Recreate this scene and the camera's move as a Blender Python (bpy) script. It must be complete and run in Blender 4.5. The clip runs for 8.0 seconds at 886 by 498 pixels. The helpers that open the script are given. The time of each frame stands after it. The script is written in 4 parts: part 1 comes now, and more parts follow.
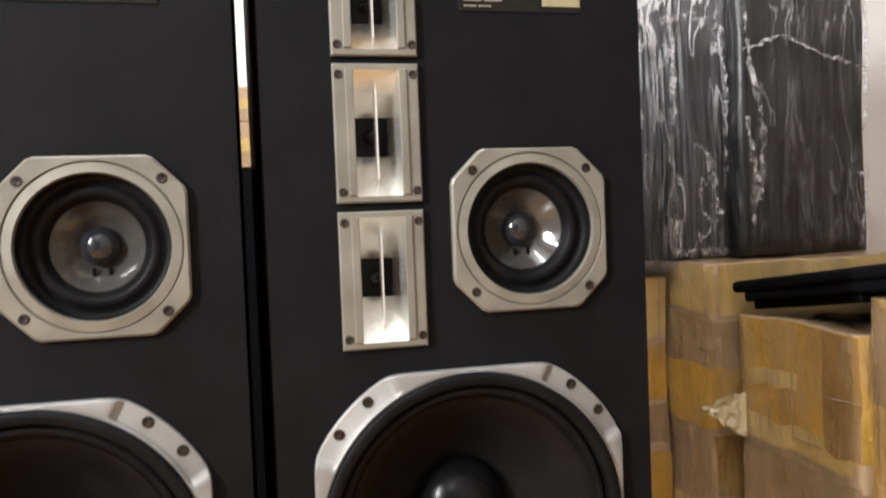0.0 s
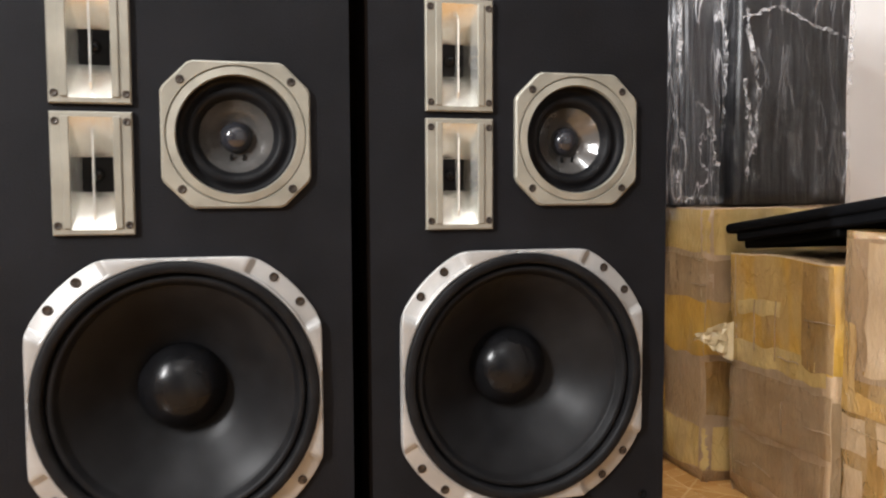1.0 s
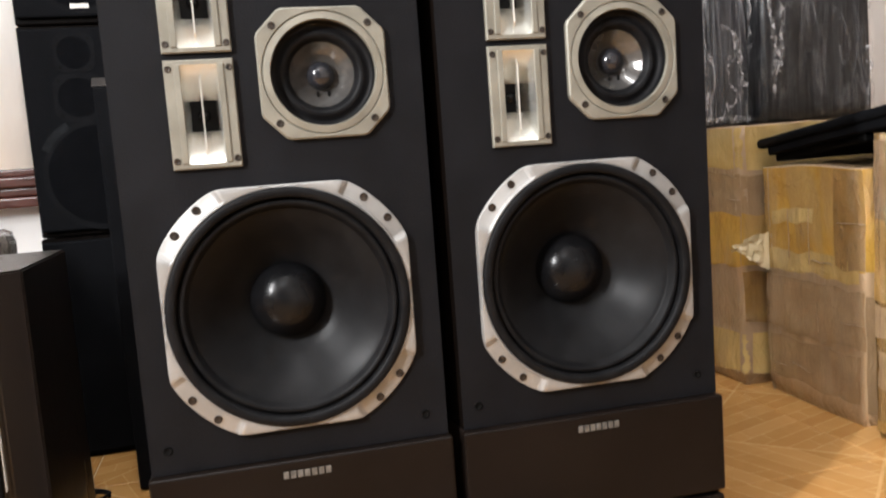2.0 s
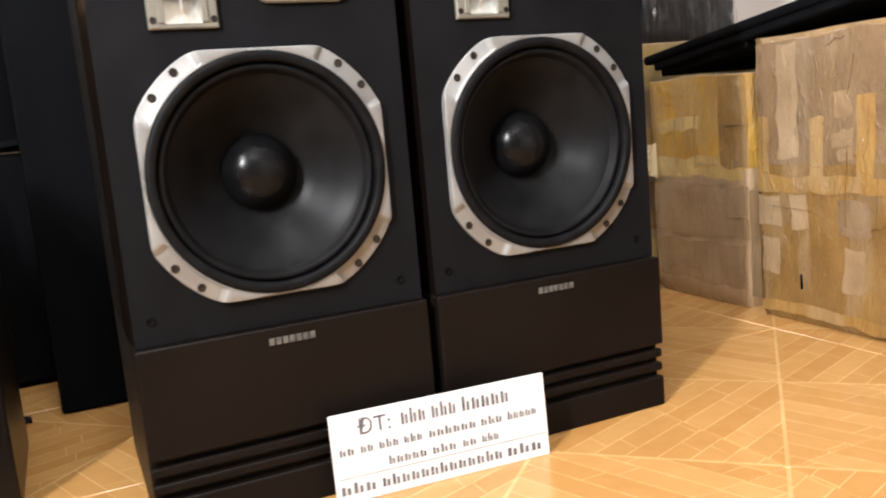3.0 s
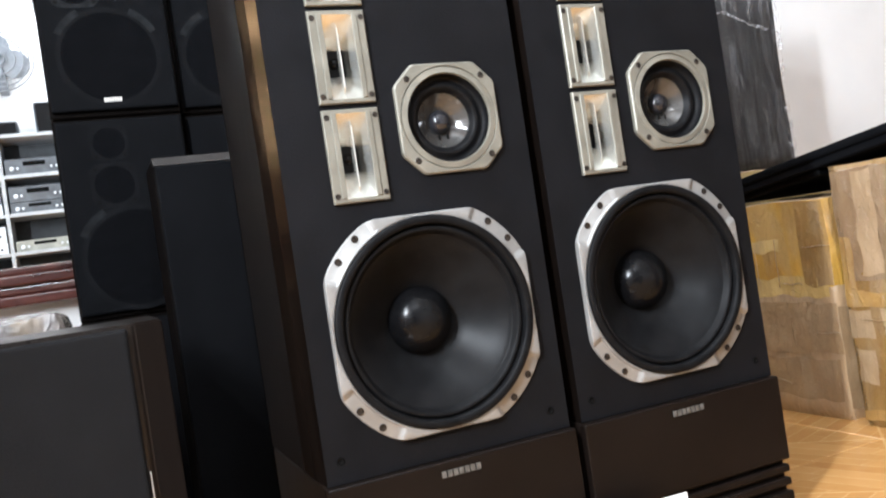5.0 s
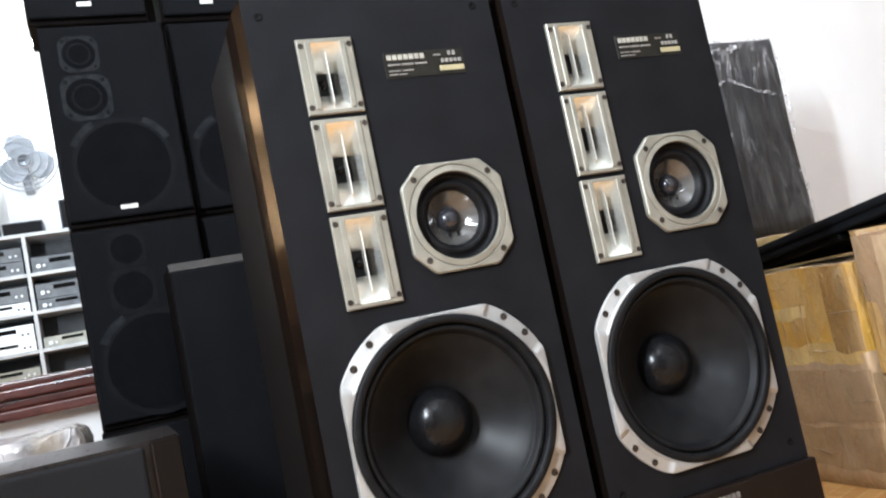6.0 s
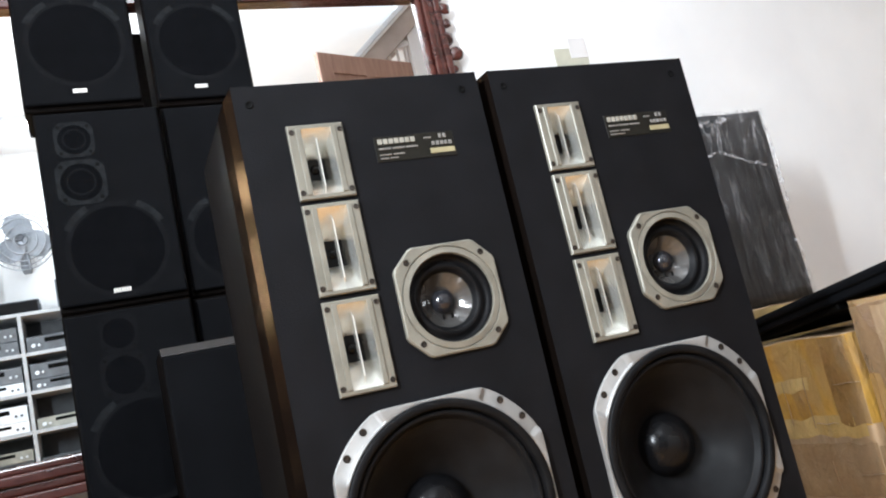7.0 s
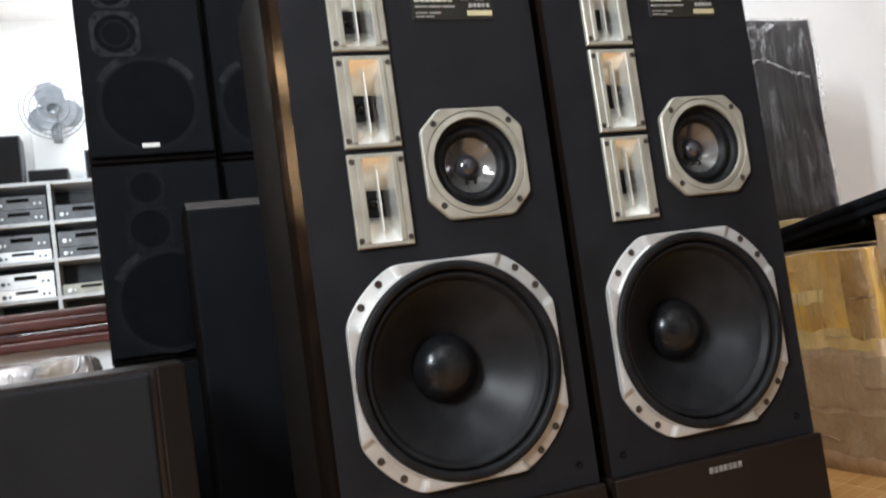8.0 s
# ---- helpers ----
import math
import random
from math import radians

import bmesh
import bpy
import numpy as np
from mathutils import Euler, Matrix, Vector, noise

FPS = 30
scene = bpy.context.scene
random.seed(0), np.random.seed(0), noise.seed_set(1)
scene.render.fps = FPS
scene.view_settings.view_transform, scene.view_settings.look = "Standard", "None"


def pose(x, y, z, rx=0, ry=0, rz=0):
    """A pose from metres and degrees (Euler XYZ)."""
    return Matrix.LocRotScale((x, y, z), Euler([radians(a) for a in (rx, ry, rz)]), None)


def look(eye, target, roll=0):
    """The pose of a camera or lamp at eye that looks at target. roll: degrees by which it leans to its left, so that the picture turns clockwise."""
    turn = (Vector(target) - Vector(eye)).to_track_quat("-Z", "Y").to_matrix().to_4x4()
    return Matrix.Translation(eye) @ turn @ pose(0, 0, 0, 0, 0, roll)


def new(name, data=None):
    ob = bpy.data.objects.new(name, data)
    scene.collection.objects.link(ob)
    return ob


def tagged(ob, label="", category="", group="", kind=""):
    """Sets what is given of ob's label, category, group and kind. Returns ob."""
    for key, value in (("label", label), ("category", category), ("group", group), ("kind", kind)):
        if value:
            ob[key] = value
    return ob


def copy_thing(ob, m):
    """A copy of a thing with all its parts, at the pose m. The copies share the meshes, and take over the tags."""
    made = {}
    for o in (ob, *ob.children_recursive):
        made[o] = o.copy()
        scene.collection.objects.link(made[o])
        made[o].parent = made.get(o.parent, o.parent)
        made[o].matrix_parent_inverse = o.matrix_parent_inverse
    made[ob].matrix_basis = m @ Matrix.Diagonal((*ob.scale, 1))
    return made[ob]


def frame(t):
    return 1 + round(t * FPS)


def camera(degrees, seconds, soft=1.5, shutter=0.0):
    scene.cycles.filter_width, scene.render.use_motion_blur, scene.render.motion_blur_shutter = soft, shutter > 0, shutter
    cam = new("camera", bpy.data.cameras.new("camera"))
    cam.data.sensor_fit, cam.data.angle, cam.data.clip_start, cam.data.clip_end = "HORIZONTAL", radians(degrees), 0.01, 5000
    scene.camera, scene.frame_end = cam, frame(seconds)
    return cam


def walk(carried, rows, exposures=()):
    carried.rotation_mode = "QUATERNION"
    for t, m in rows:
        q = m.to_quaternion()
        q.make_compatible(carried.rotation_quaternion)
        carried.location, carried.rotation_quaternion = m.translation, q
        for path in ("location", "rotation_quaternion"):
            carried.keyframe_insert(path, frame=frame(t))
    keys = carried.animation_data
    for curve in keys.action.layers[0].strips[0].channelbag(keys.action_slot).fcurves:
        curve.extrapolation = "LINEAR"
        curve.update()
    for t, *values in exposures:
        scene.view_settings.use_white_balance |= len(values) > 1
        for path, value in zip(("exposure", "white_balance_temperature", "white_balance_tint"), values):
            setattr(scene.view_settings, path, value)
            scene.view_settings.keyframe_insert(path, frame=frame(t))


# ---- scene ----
cam = camera(55.9, 8.0, soft=2.0, shutter=0.3)
PATH = [
    (0, (0.011, 0.041, 0.747), (0.489, 1.981, 0.673), -2.2),
    (0.3, (-0.011, -0.014, 0.733), (0.472, 1.921, 0.587), -1.5),
    (0.5, (-0.052, -0.042, 0.71), (0.46, 1.886, 0.566), -1.2),
    (0.8, (-0.09, -0.103, 0.692), (0.386, 1.834, 0.543), -0.5),
    (1, (-0.131, -0.129, 0.665), (0.384, 1.799, 0.538), -0.3),
    (1.2, (-0.155, -0.165, 0.65), (0.362, 1.763, 0.528), -0.5),
    (2.3, (-0.235, -0.249, 0.59), (0.248, 1.671, 0.309), -6.1),
    (2.5, (-0.242, -0.255, 0.54), (0.38, 1.622, 0.243), -4.3),
    (2.7, (-0.294, -0.251, 0.505), (0.42, 1.593, 0.206), -3.3),
    (3, (-0.424, -0.233, 0.495), (0.387, 1.568, 0.183), -5.0),
    (3.2, (-0.498, -0.249, 0.476), (0.342, 1.543, 0.189), -5.0),
    (3.5, (-0.571, -0.269, 0.459), (0.237, 1.542, 0.198), -4.3),
    (3.7, (-0.597, -0.287, 0.464), (0.193, 1.533, 0.215), -5.1),
    (4, (-0.624, -0.299, 0.501), (0.154, 1.524, 0.236), -5.4),
    (4.2, (-0.623, -0.303, 0.515), (0.142, 1.532, 0.29), -6.0),
    (4.5, (-0.628, -0.302, 0.527), (0.138, 1.54, 0.391), -6.9),
    (4.7, (-0.624, -0.294, 0.534), (0.148, 1.55, 0.458), -7.5),
    (5.8, (-0.61, -0.283, 0.57), (0.149, 1.562, 0.715), -11.2),
    (6, (-0.595, -0.286, 0.584), (0.153, 1.561, 0.756), -11.7),
    (6.5, (-0.585, -0.286, 0.603), (0.184, 1.538, 0.89), -13.3),
    (6.8, (-0.583, -0.28, 0.617), (0.202, 1.532, 0.935), -13.4),
    (7, (-0.581, -0.282, 0.602), (0.195, 1.531, 0.934), -12.9),
    (7.3, (-0.584, -0.276, 0.593), (0.191, 1.546, 0.879), -11.4),
    (7.5, (-0.585, -0.279, 0.57), (0.17, 1.555, 0.829), -10.1),
    (7.8, (-0.586, -0.284, 0.542), (0.129, 1.574, 0.731), -9.0),
    (8, (-0.59, -0.276, 0.536), (0.107, 1.594, 0.667), -7.9),
]
walk(cam, [(t, look(eye, target, roll)) for t, eye, target, roll in PATH],
     exposures=((0, -0.54, 6800, 14), (0.6, -0.38, 6800, 14), (1.2, -0.28, 6800, 14), (2.3, -0.27, 6750, 14), (3.5, -0.24, 6600, 13), (4.5, -0.15, 6250, 12),
                (5.8, 0.0, 6050, 10), (6.5, 0.0, 6050, 10), (7.0, -0.36, 6100, 10), (7.5, -0.44, 6150, 10), (8.0, -0.38, 6250, 10)))


# ---- light ----
world = bpy.data.worlds.new("world")
scene.world = world
world.use_nodes = True
world.node_tree.nodes["Background"].inputs[0].default_value = (0.8, 0.88, 1.0, 1)
world.node_tree.nodes["Background"].inputs[1].default_value = 0.15


def tube_light(x, y, z, lx, ly, watts, colour, rx=0, ry=0):
    lamp = bpy.data.lights.new("tube_light", "AREA")
    lamp.shape, lamp.size, lamp.size_y, lamp.energy, lamp.color = "RECTANGLE", lx, ly, watts, colour
    ob = new("tube_light", lamp)
    ob.matrix_world = pose(x, y, z, rx, ry, 0)
    return ob


tube_light(-0.3, 0.3, 2.9, 0.1, 1.2, 36, (0.92, 0.97, 1.0))
tube_light(-0.3, 0.3, 2.98, 0.1, 1.2, 58, (0.92, 0.97, 1.0), 180)
tube_light(-0.9, -2.3, 3.33, 1.2, 0.12, 40, (0.9, 0.96, 1.0))
# unseen west wall lamps, added for the veneer highlight and the wall shadow
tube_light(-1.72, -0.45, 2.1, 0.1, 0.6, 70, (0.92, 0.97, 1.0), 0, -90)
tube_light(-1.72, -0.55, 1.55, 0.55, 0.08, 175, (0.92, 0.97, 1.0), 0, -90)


# ---- materials ----
def nodes_of(name):
    m = bpy.data.materials.new(name)
    m.use_nodes = True
    return m, m.node_tree.nodes, m.node_tree.links, m.node_tree.nodes["Principled BSDF"]


def rgb(c):
    return (c[0], c[1], c[2], 1)


def surface(name, a, b, scale=8.0, rough=0.5, rough2=None, metal=0.0, bump=0.1, fine=200.0, stretch=(1, 1, 1), spec=0.5, coat=0.0):
    """Two colours mixed by coarse noise, with fine relief, at real size."""
    m, n, l, p = nodes_of(name)
    tc = n.new("ShaderNodeTexCoord")
    mp = n.new("ShaderNodeMapping")
    mp.inputs["Scale"].default_value = stretch
    l.new(tc.outputs["Object"], mp.inputs[0])
    n1 = n.new("ShaderNodeTexNoise")
    n1.inputs["Scale"].default_value, n1.inputs["Detail"].default_value = scale, 6
    l.new(mp.outputs[0], n1.inputs["Vector"])
    ramp = n.new("ShaderNodeValToRGB")
    ramp.color_ramp.elements[0].position, ramp.color_ramp.elements[1].position = 0.35, 0.68
    ramp.color_ramp.elements[0].color, ramp.color_ramp.elements[1].color = rgb(a), rgb(b)
    l.new(n1.outputs[0], ramp.inputs[0])
    l.new(ramp.outputs[0], p.inputs["Base Color"])
    n2 = n.new("ShaderNodeTexNoise")
    n2.inputs["Scale"].default_value, n2.inputs["Detail"].default_value = fine, 3
    l.new(mp.outputs[0], n2.inputs["Vector"])
    bp = n.new("ShaderNodeBump")
    bp.inputs["Strength"].default_value, bp.inputs["Distance"].default_value = bump, 0.002
    l.new(n2.outputs[0], bp.inputs["Height"])
    l.new(bp.outputs[0], p.inputs["Normal"])
    mr = n.new("ShaderNodeMapRange")
    mr.inputs["To Min"].default_value, mr.inputs["To Max"].default_value = rough, rough if rough2 is None else rough2
    l.new(n1.outputs[0], mr.inputs[0])
    l.new(mr.outputs[0], p.inputs["Roughness"])
    p.inputs["Metallic"].default_value = metal
    p.inputs["Specular IOR Level"].default_value = spec
    p.inputs["Coat Weight"].default_value = coat
    return m


BAFFLE = surface("baffle_vinyl", (0.004, 0.0041, 0.0049), (0.0057, 0.0058, 0.0069), 14, 0.5, 0.65, bump=0.3, fine=420, spec=0.075)
SIDE = surface("dark_veneer", (0.0028, 0.0022, 0.002), (0.005, 0.0038, 0.0033), 9, 0.36, 0.46, bump=0.08, fine=120, stretch=(6, 6, 0.4), spec=0.02)
LACQUER = surface("brown_lacquer", (0.0085, 0.0068, 0.006), (0.0125, 0.0098, 0.0085), 9, 0.24, 0.34, bump=0.05, fine=120, stretch=(6, 6, 0.4), spec=0.25)
VENEER = surface("polished_veneer_edge", (0.003, 0.0021, 0.0017), (0.0052, 0.0035, 0.0028), 9, 0.22, 0.26, bump=0.0, fine=120, stretch=(6, 6, 0.4), spec=0.012)
VENEER.node_tree.nodes["Principled BSDF"].inputs["Specular IOR Level"].default_value = 0.0
# orange gloss colour gives the edge its warm highlight
_t = VENEER.node_tree
_g, _m = _t.nodes.new("ShaderNodeBsdfGlossy"), _t.nodes.new("ShaderNodeMixShader")
_g.inputs["Color"].default_value, _g.inputs["Roughness"].default_value, _m.inputs[0].default_value = (1.0, 0.58, 0.28, 1), 0.2, 0.022
_t.links.new(_t.nodes["Principled BSDF"].outputs[0], _m.inputs[1])
_t.links.new(_g.outputs[0], _m.inputs[2])
_t.links.new(_m.outputs[0], _t.nodes["Material Output"].inputs["Surface"])
BASE = surface("base_lacquer", (0.005, 0.0033, 0.0026), (0.0072, 0.0048, 0.0038), 6, 0.36, 0.5, bump=0.12, fine=300, spec=0.1)
SILVER = surface("silver_paint", (0.2, 0.197, 0.19), (0.26, 0.256, 0.247), 22, 0.4, 0.52, metal=0.35, bump=0.05, fine=600)
CHAMP = surface("champagne_paint", (0.135, 0.128, 0.104), (0.185, 0.176, 0.145), 26, 0.36, 0.5, metal=0.3, bump=0.05, fine=600)
HORN = surface("horn_throat", (0.64, 0.64, 0.6), (0.74, 0.74, 0.7), 18, 0.2, 0.28, metal=0.85, bump=0.03, fine=500)
RUBBER = surface("black_rubber", (0.0034, 0.0034, 0.0038), (0.0062, 0.0062, 0.0067), 40, 0.42, 0.55, bump=0.08, fine=300, spec=0.08)
CONE = surface("paper_cone", (0.005, 0.0051, 0.0056), (0.0074, 0.0075, 0.0081), 35, 0.34, 0.4, bump=0.05, fine=260, spec=0.075)
DOME = surface("dust_dome", (0.003, 0.003, 0.0034), (0.005, 0.005, 0.0055), 30, 0.2, 0.26, bump=0.04, fine=300, spec=0.14)
MIDCONE = surface("mid_cone_film", (0.042, 0.040, 0.038), (0.062, 0.06, 0.057), 30, 0.09, 0.14, metal=0.3, bump=0.03, fine=200, coat=0.4)
MIDDOME = surface("mid_dust_dome", (0.010, 0.0105, 0.013), (0.016, 0.0165, 0.02), 30, 0.13, 0.18, bump=0.03, fine=300, spec=0.5)
BLACK = surface("black_hole", (0.002, 0.002, 0.002), (0.003, 0.003, 0.003), 10, 0.6, 0.8, spec=0.05)
SCREW = surface("screw_steel", (0.015, 0.013, 0.012), (0.06, 0.05, 0.042), 300, 0.3, 0.5, metal=0.8)
LOGO = surface("logo_metal", (0.5, 0.49, 0.46), (0.62, 0.6, 0.56), 40, 0.35, 0.45, metal=0.3)
LOGOMID = surface("logo_faded", (0.2, 0.19, 0.16), (0.27, 0.26, 0.22), 60, 0.4, 0.5, metal=0.3)
LOGOBASE = surface("logo_rubbed", (0.07, 0.068, 0.063), (0.15, 0.145, 0.135), 160, 0.4, 0.5, metal=0.3)
LOGODIM = surface("logo_worn", (0.13, 0.125, 0.115), (0.19, 0.18, 0.165), 90, 0.4, 0.5, metal=0.3)
PLATE = surface("plate_bronze", (0.0085, 0.008, 0.0065), (0.0125, 0.0115, 0.009), 40, 0.4, 0.5, metal=0.1, spec=0.1)
GOLD = surface("plate_gold", (0.26, 0.23, 0.13), (0.32, 0.285, 0.17), 40, 0.4, 0.5, metal=0.3)
CLOTH = surface("grille_cloth", (0.0027, 0.0029, 0.0036), (0.004, 0.0043, 0.0052), 12, 0.75, 0.9, bump=0.5, fine=900, spec=0.05)
CLOTH2 = surface("grille_cloth_grey", (0.0053, 0.0052, 0.0057), (0.0075, 0.0074, 0.008), 12, 0.75, 0.9, bump=0.5, fine=900, spec=0.1)
DEEPCLOTH = surface("cone_behind_cloth", (0.0022, 0.0024, 0.003), (0.0032, 0.0034, 0.0042), 30, 0.85, 0.95, bump=0.4, fine=900, spec=0.03)
DIMRING = surface("basket_behind_cloth", (0.0029, 0.0031, 0.0038), (0.0048, 0.0051, 0.0061), 30, 0.8, 0.9, bump=0.4, fine=900, spec=0.08)
GHOST = surface("ring_behind_cloth", (0.005, 0.0056, 0.0064), (0.012, 0.0132, 0.0145), 60, 0.8, 0.9, bump=0.4, fine=900, spec=0.1)
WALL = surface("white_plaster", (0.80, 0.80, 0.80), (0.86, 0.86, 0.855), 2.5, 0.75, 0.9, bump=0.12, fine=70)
# plaster of the unseen east wall, darkened so that less light bounces back
DULLWALL = surface("dulled_unseen_plaster", (0.3, 0.26, 0.22), (0.37, 0.32, 0.27), 2.5, 0.75, 0.9, bump=0.12, fine=70)
CARD = surface("paper_card", (0.66, 0.64, 0.63), (0.71, 0.69, 0.68), 12, 0.5, 0.6, bump=0.05)
INK = surface("print_ink", (0.07, 0.07, 0.08), (0.14, 0.14, 0.15), 50, 0.5, 0.6)
LACQ = surface("red_lacquer_wood", (0.035, 0.008, 0.006), (0.085, 0.022, 0.016), 12, 0.16, 0.3, bump=0.15, fine=90, stretch=(1, 1, 3), coat=0.5)
DOORWOOD = surface("brown_door_wood", (0.27, 0.145, 0.1), (0.36, 0.205, 0.15), 9, 0.35, 0.5, bump=0.1, fine=80, stretch=(5, 5, 0.6))
GREYBAR = surface("shelf_grey", (0.27, 0.28, 0.29), (0.35, 0.36, 0.37), 10, 0.4, 0.5)
DARKIN = surface("shelf_inside", (0.02, 0.022, 0.025), (0.04, 0.043, 0.047), 10, 0.6, 0.7)
AMP_S = surface("amp_silver", (0.42, 0.44, 0.46), (0.52, 0.54, 0.56), 12, 0.35, 0.45, metal=0.2)
AMP_B = surface("amp_dark", (0.02, 0.023, 0.028), (0.05, 0.056, 0.066), 12, 0.35, 0.45)
AMP_C = surface("amp_cream", (0.18, 0.18, 0.15), (0.26, 0.26, 0.22), 12, 0.4, 0.5)
AMP_W = surface("amp_white", (0.7, 0.71, 0.72), (0.78, 0.79, 0.8), 12, 0.35, 0.45)
FANB = surface("fan_blade", (0.12, 0.135, 0.155), (0.19, 0.205, 0.23), 10, 0.3, 0.4)
FANG = surface("fan_guard", (0.16, 0.17, 0.18), (0.22, 0.23, 0.25), 10, 0.4, 0.5)
FANW = surface("fan_white", (0.55, 0.57, 0.6), (0.65, 0.66, 0.68), 10, 0.4, 0.5)
TAPEROLL = surface("pale_tape", (0.43, 0.42, 0.34), (0.54, 0.53, 0.43), 15, 0.5, 0.6)
SOFFIT = surface("stair_brown", (0.30, 0.24, 0.21), (0.38, 0.31, 0.27), 8, 0.5, 0.6)


def cardboard(name, low, high, seed, rough, relief, bare=0.3):
    """Creased board or parcel tape: stains at two scales, soft dents and fine wrinkles."""
    m, n, l, p = nodes_of(name)
    tc = n.new("ShaderNodeTexCoord")
    mp = n.new("ShaderNodeMapping")
    mp.inputs["Location"].default_value = (seed, seed * 0.7, seed * 1.3)
    l.new(tc.outputs["Object"], mp.inputs[0])
    stain = n.new("ShaderNodeTexNoise")
    stain.inputs["Scale"].default_value, stain.inputs["Detail"].default_value, stain.inputs["Distortion"].default_value = 7, 7, 0.6
    l.new(mp.outputs[0], stain.inputs["Vector"])
    r = n.new("ShaderNodeValToRGB")
    r.color_ramp.elements[0].position, r.color_ramp.elements[1].position = 0.32, 0.68
    r.color_ramp.elements[0].color, r.color_ramp.elements[1].color = rgb(low), rgb(high)
    l.new(stain.outputs[0], r.inputs[0])
    ps = n.new("ShaderNodeMapping")
    ps.inputs["Scale"].default_value = (2.0, 2.0, 0.55)
    l.new(mp.outputs[0], ps.inputs[0])
    patch = n.new("ShaderNodeTexNoise")
    patch.inputs["Scale"].default_value, patch.inputs["Detail"].default_value, patch.inputs["Distortion"].default_value = 7, 2, 0.3
    l.new(ps.outputs[0], patch.inputs["Vector"])
    pr = n.new("ShaderNodeMapRange")
    pr.inputs["From Min"].default_value, pr.inputs["From Max"].default_value, pr.inputs["To Max"].default_value = 0.5, 0.6, bare
    l.new(patch.outputs[0], pr.inputs[0])
    mx = n.new("ShaderNodeMix")
    mx.data_type = "RGBA"
    l.new(pr.outputs[0], mx.inputs[0])
    l.new(r.outputs[0], mx.inputs[6])
    mx.inputs[7].default_value = (0.33, 0.25, 0.165, 1)
    fs = n.new("ShaderNodeMapping")
    fs.inputs["Scale"].default_value = (3.0, 3.0, 0.12)
    l.new(mp.outputs[0], fs.inputs[0])
    flute = n.new("ShaderNodeTexNoise")
    flute.inputs["Scale"].default_value, flute.inputs["Detail"].default_value = 9, 3
    l.new(fs.outputs[0], flute.inputs["Vector"])
    fr = n.new("ShaderNodeMapRange")
    fr.inputs["From Min"].default_value, fr.inputs["From Max"].default_value = 0.35, 0.68
    fr.inputs["To Min"].default_value, fr.inputs["To Max"].default_value = 0.92, 1.08
    l.new(flute.outputs[0], fr.inputs[0])
    tone = n.new("ShaderNodeVectorMath")
    tone.operation = "SCALE"
    l.new(mx.outputs[2], tone.inputs[0])
    l.new(fr.outputs[0], tone.inputs["Scale"])
    l.new(tone.outputs[0], p.inputs["Base Color"])
    cs = n.new("ShaderNodeMapping")
    cs.inputs["Scale"].default_value = (2.2, 2.2, 1.0)
    l.new(mp.outputs[0], cs.inputs[0])
    crease = n.new("ShaderNodeTexNoise")
    crease.inputs["Scale"].default_value, crease.inputs["Detail"].default_value, crease.inputs["Distortion"].default_value = 6, 3, 0.7
    l.new(cs.outputs[0], crease.inputs["Vector"])
    fine = n.new("ShaderNodeTexNoise")
    fine.inputs["Scale"].default_value, fine.inputs["Detail"].default_value, fine.inputs["Distortion"].default_value = 30, 3, 1.0
    l.new(mp.outputs[0], fine.inputs["Vector"])
    ad = n.new("ShaderNodeMath")
    ad.operation = "MULTIPLY_ADD"
    l.new(fine.outputs[0], ad.inputs[0])
    ad.inputs[1].default_value = 0.1
    l.new(crease.outputs[0], ad.inputs[2])
    bp = n.new("ShaderNodeBump")
    bp.inputs["Strength"].default_value, bp.inputs["Distance"].default_value = relief, 0.02
    # thin raised wrinkles of the tape
    wr = n.new("ShaderNodeTexNoise")
    wr.inputs["Scale"].default_value, wr.inputs["Detail"].default_value, wr.inputs["Distortion"].default_value = 12, 2, 0.5
    ws = n.new("ShaderNodeMapping")
    ws.inputs["Scale"].default_value = (1.3, 1.3, 0.45)
    l.new(mp.outputs[0], ws.inputs[0])
    l.new(ws.outputs[0], wr.inputs["Vector"])
    sb = n.new("ShaderNodeMath")
    sb.operation = "SUBTRACT"
    l.new(wr.outputs[0], sb.inputs[0])
    sb.inputs[1].default_value = 0.5
    ab = n.new("ShaderNodeMath")
    ab.operation = "ABSOLUTE"
    l.new(sb.outputs[0], ab.inputs[0])
    rd = n.new("ShaderNodeMapRange")
    rd.inputs["From Max"].default_value, rd.inputs["To Min"].default_value, rd.inputs["To Max"].default_value = 0.012, 0.09, 0.0
    l.new(ab.outputs[0], rd.inputs[0])
    tot = n.new("ShaderNodeMath")
    tot.operation = "ADD"
    l.new(ad.outputs[0], tot.inputs[0])
    l.new(rd.outputs[0], tot.inputs[1])
    l.new(tot.outputs[0], bp.inputs["Height"])
    l.new(bp.outputs[0], p.inputs["Normal"])
    p.inputs["Roughness"].default_value = rough + 0.12
    p.inputs["Specular IOR Level"].default_value = 0.5
    skin = n.new("ShaderNodeTexNoise")
    skin.inputs["Scale"].default_value, skin.inputs["Detail"].default_value, skin.inputs["Distortion"].default_value = 26, 4, 1.6
    l.new(cs.outputs[0], skin.inputs["Vector"])
    sk = n.new("ShaderNodeBump")
    sk.inputs["Strength"].default_value, sk.inputs["Distance"].default_value = 0.9, 0.02
    l.new(skin.outputs[0], sk.inputs["Height"])
    l.new(sk.outputs[0], p.inputs["Coat Normal"])
    p.inputs["Coat Weight"].default_value, p.inputs["Coat Roughness"].default_value = 1.0, 0.05
    return m


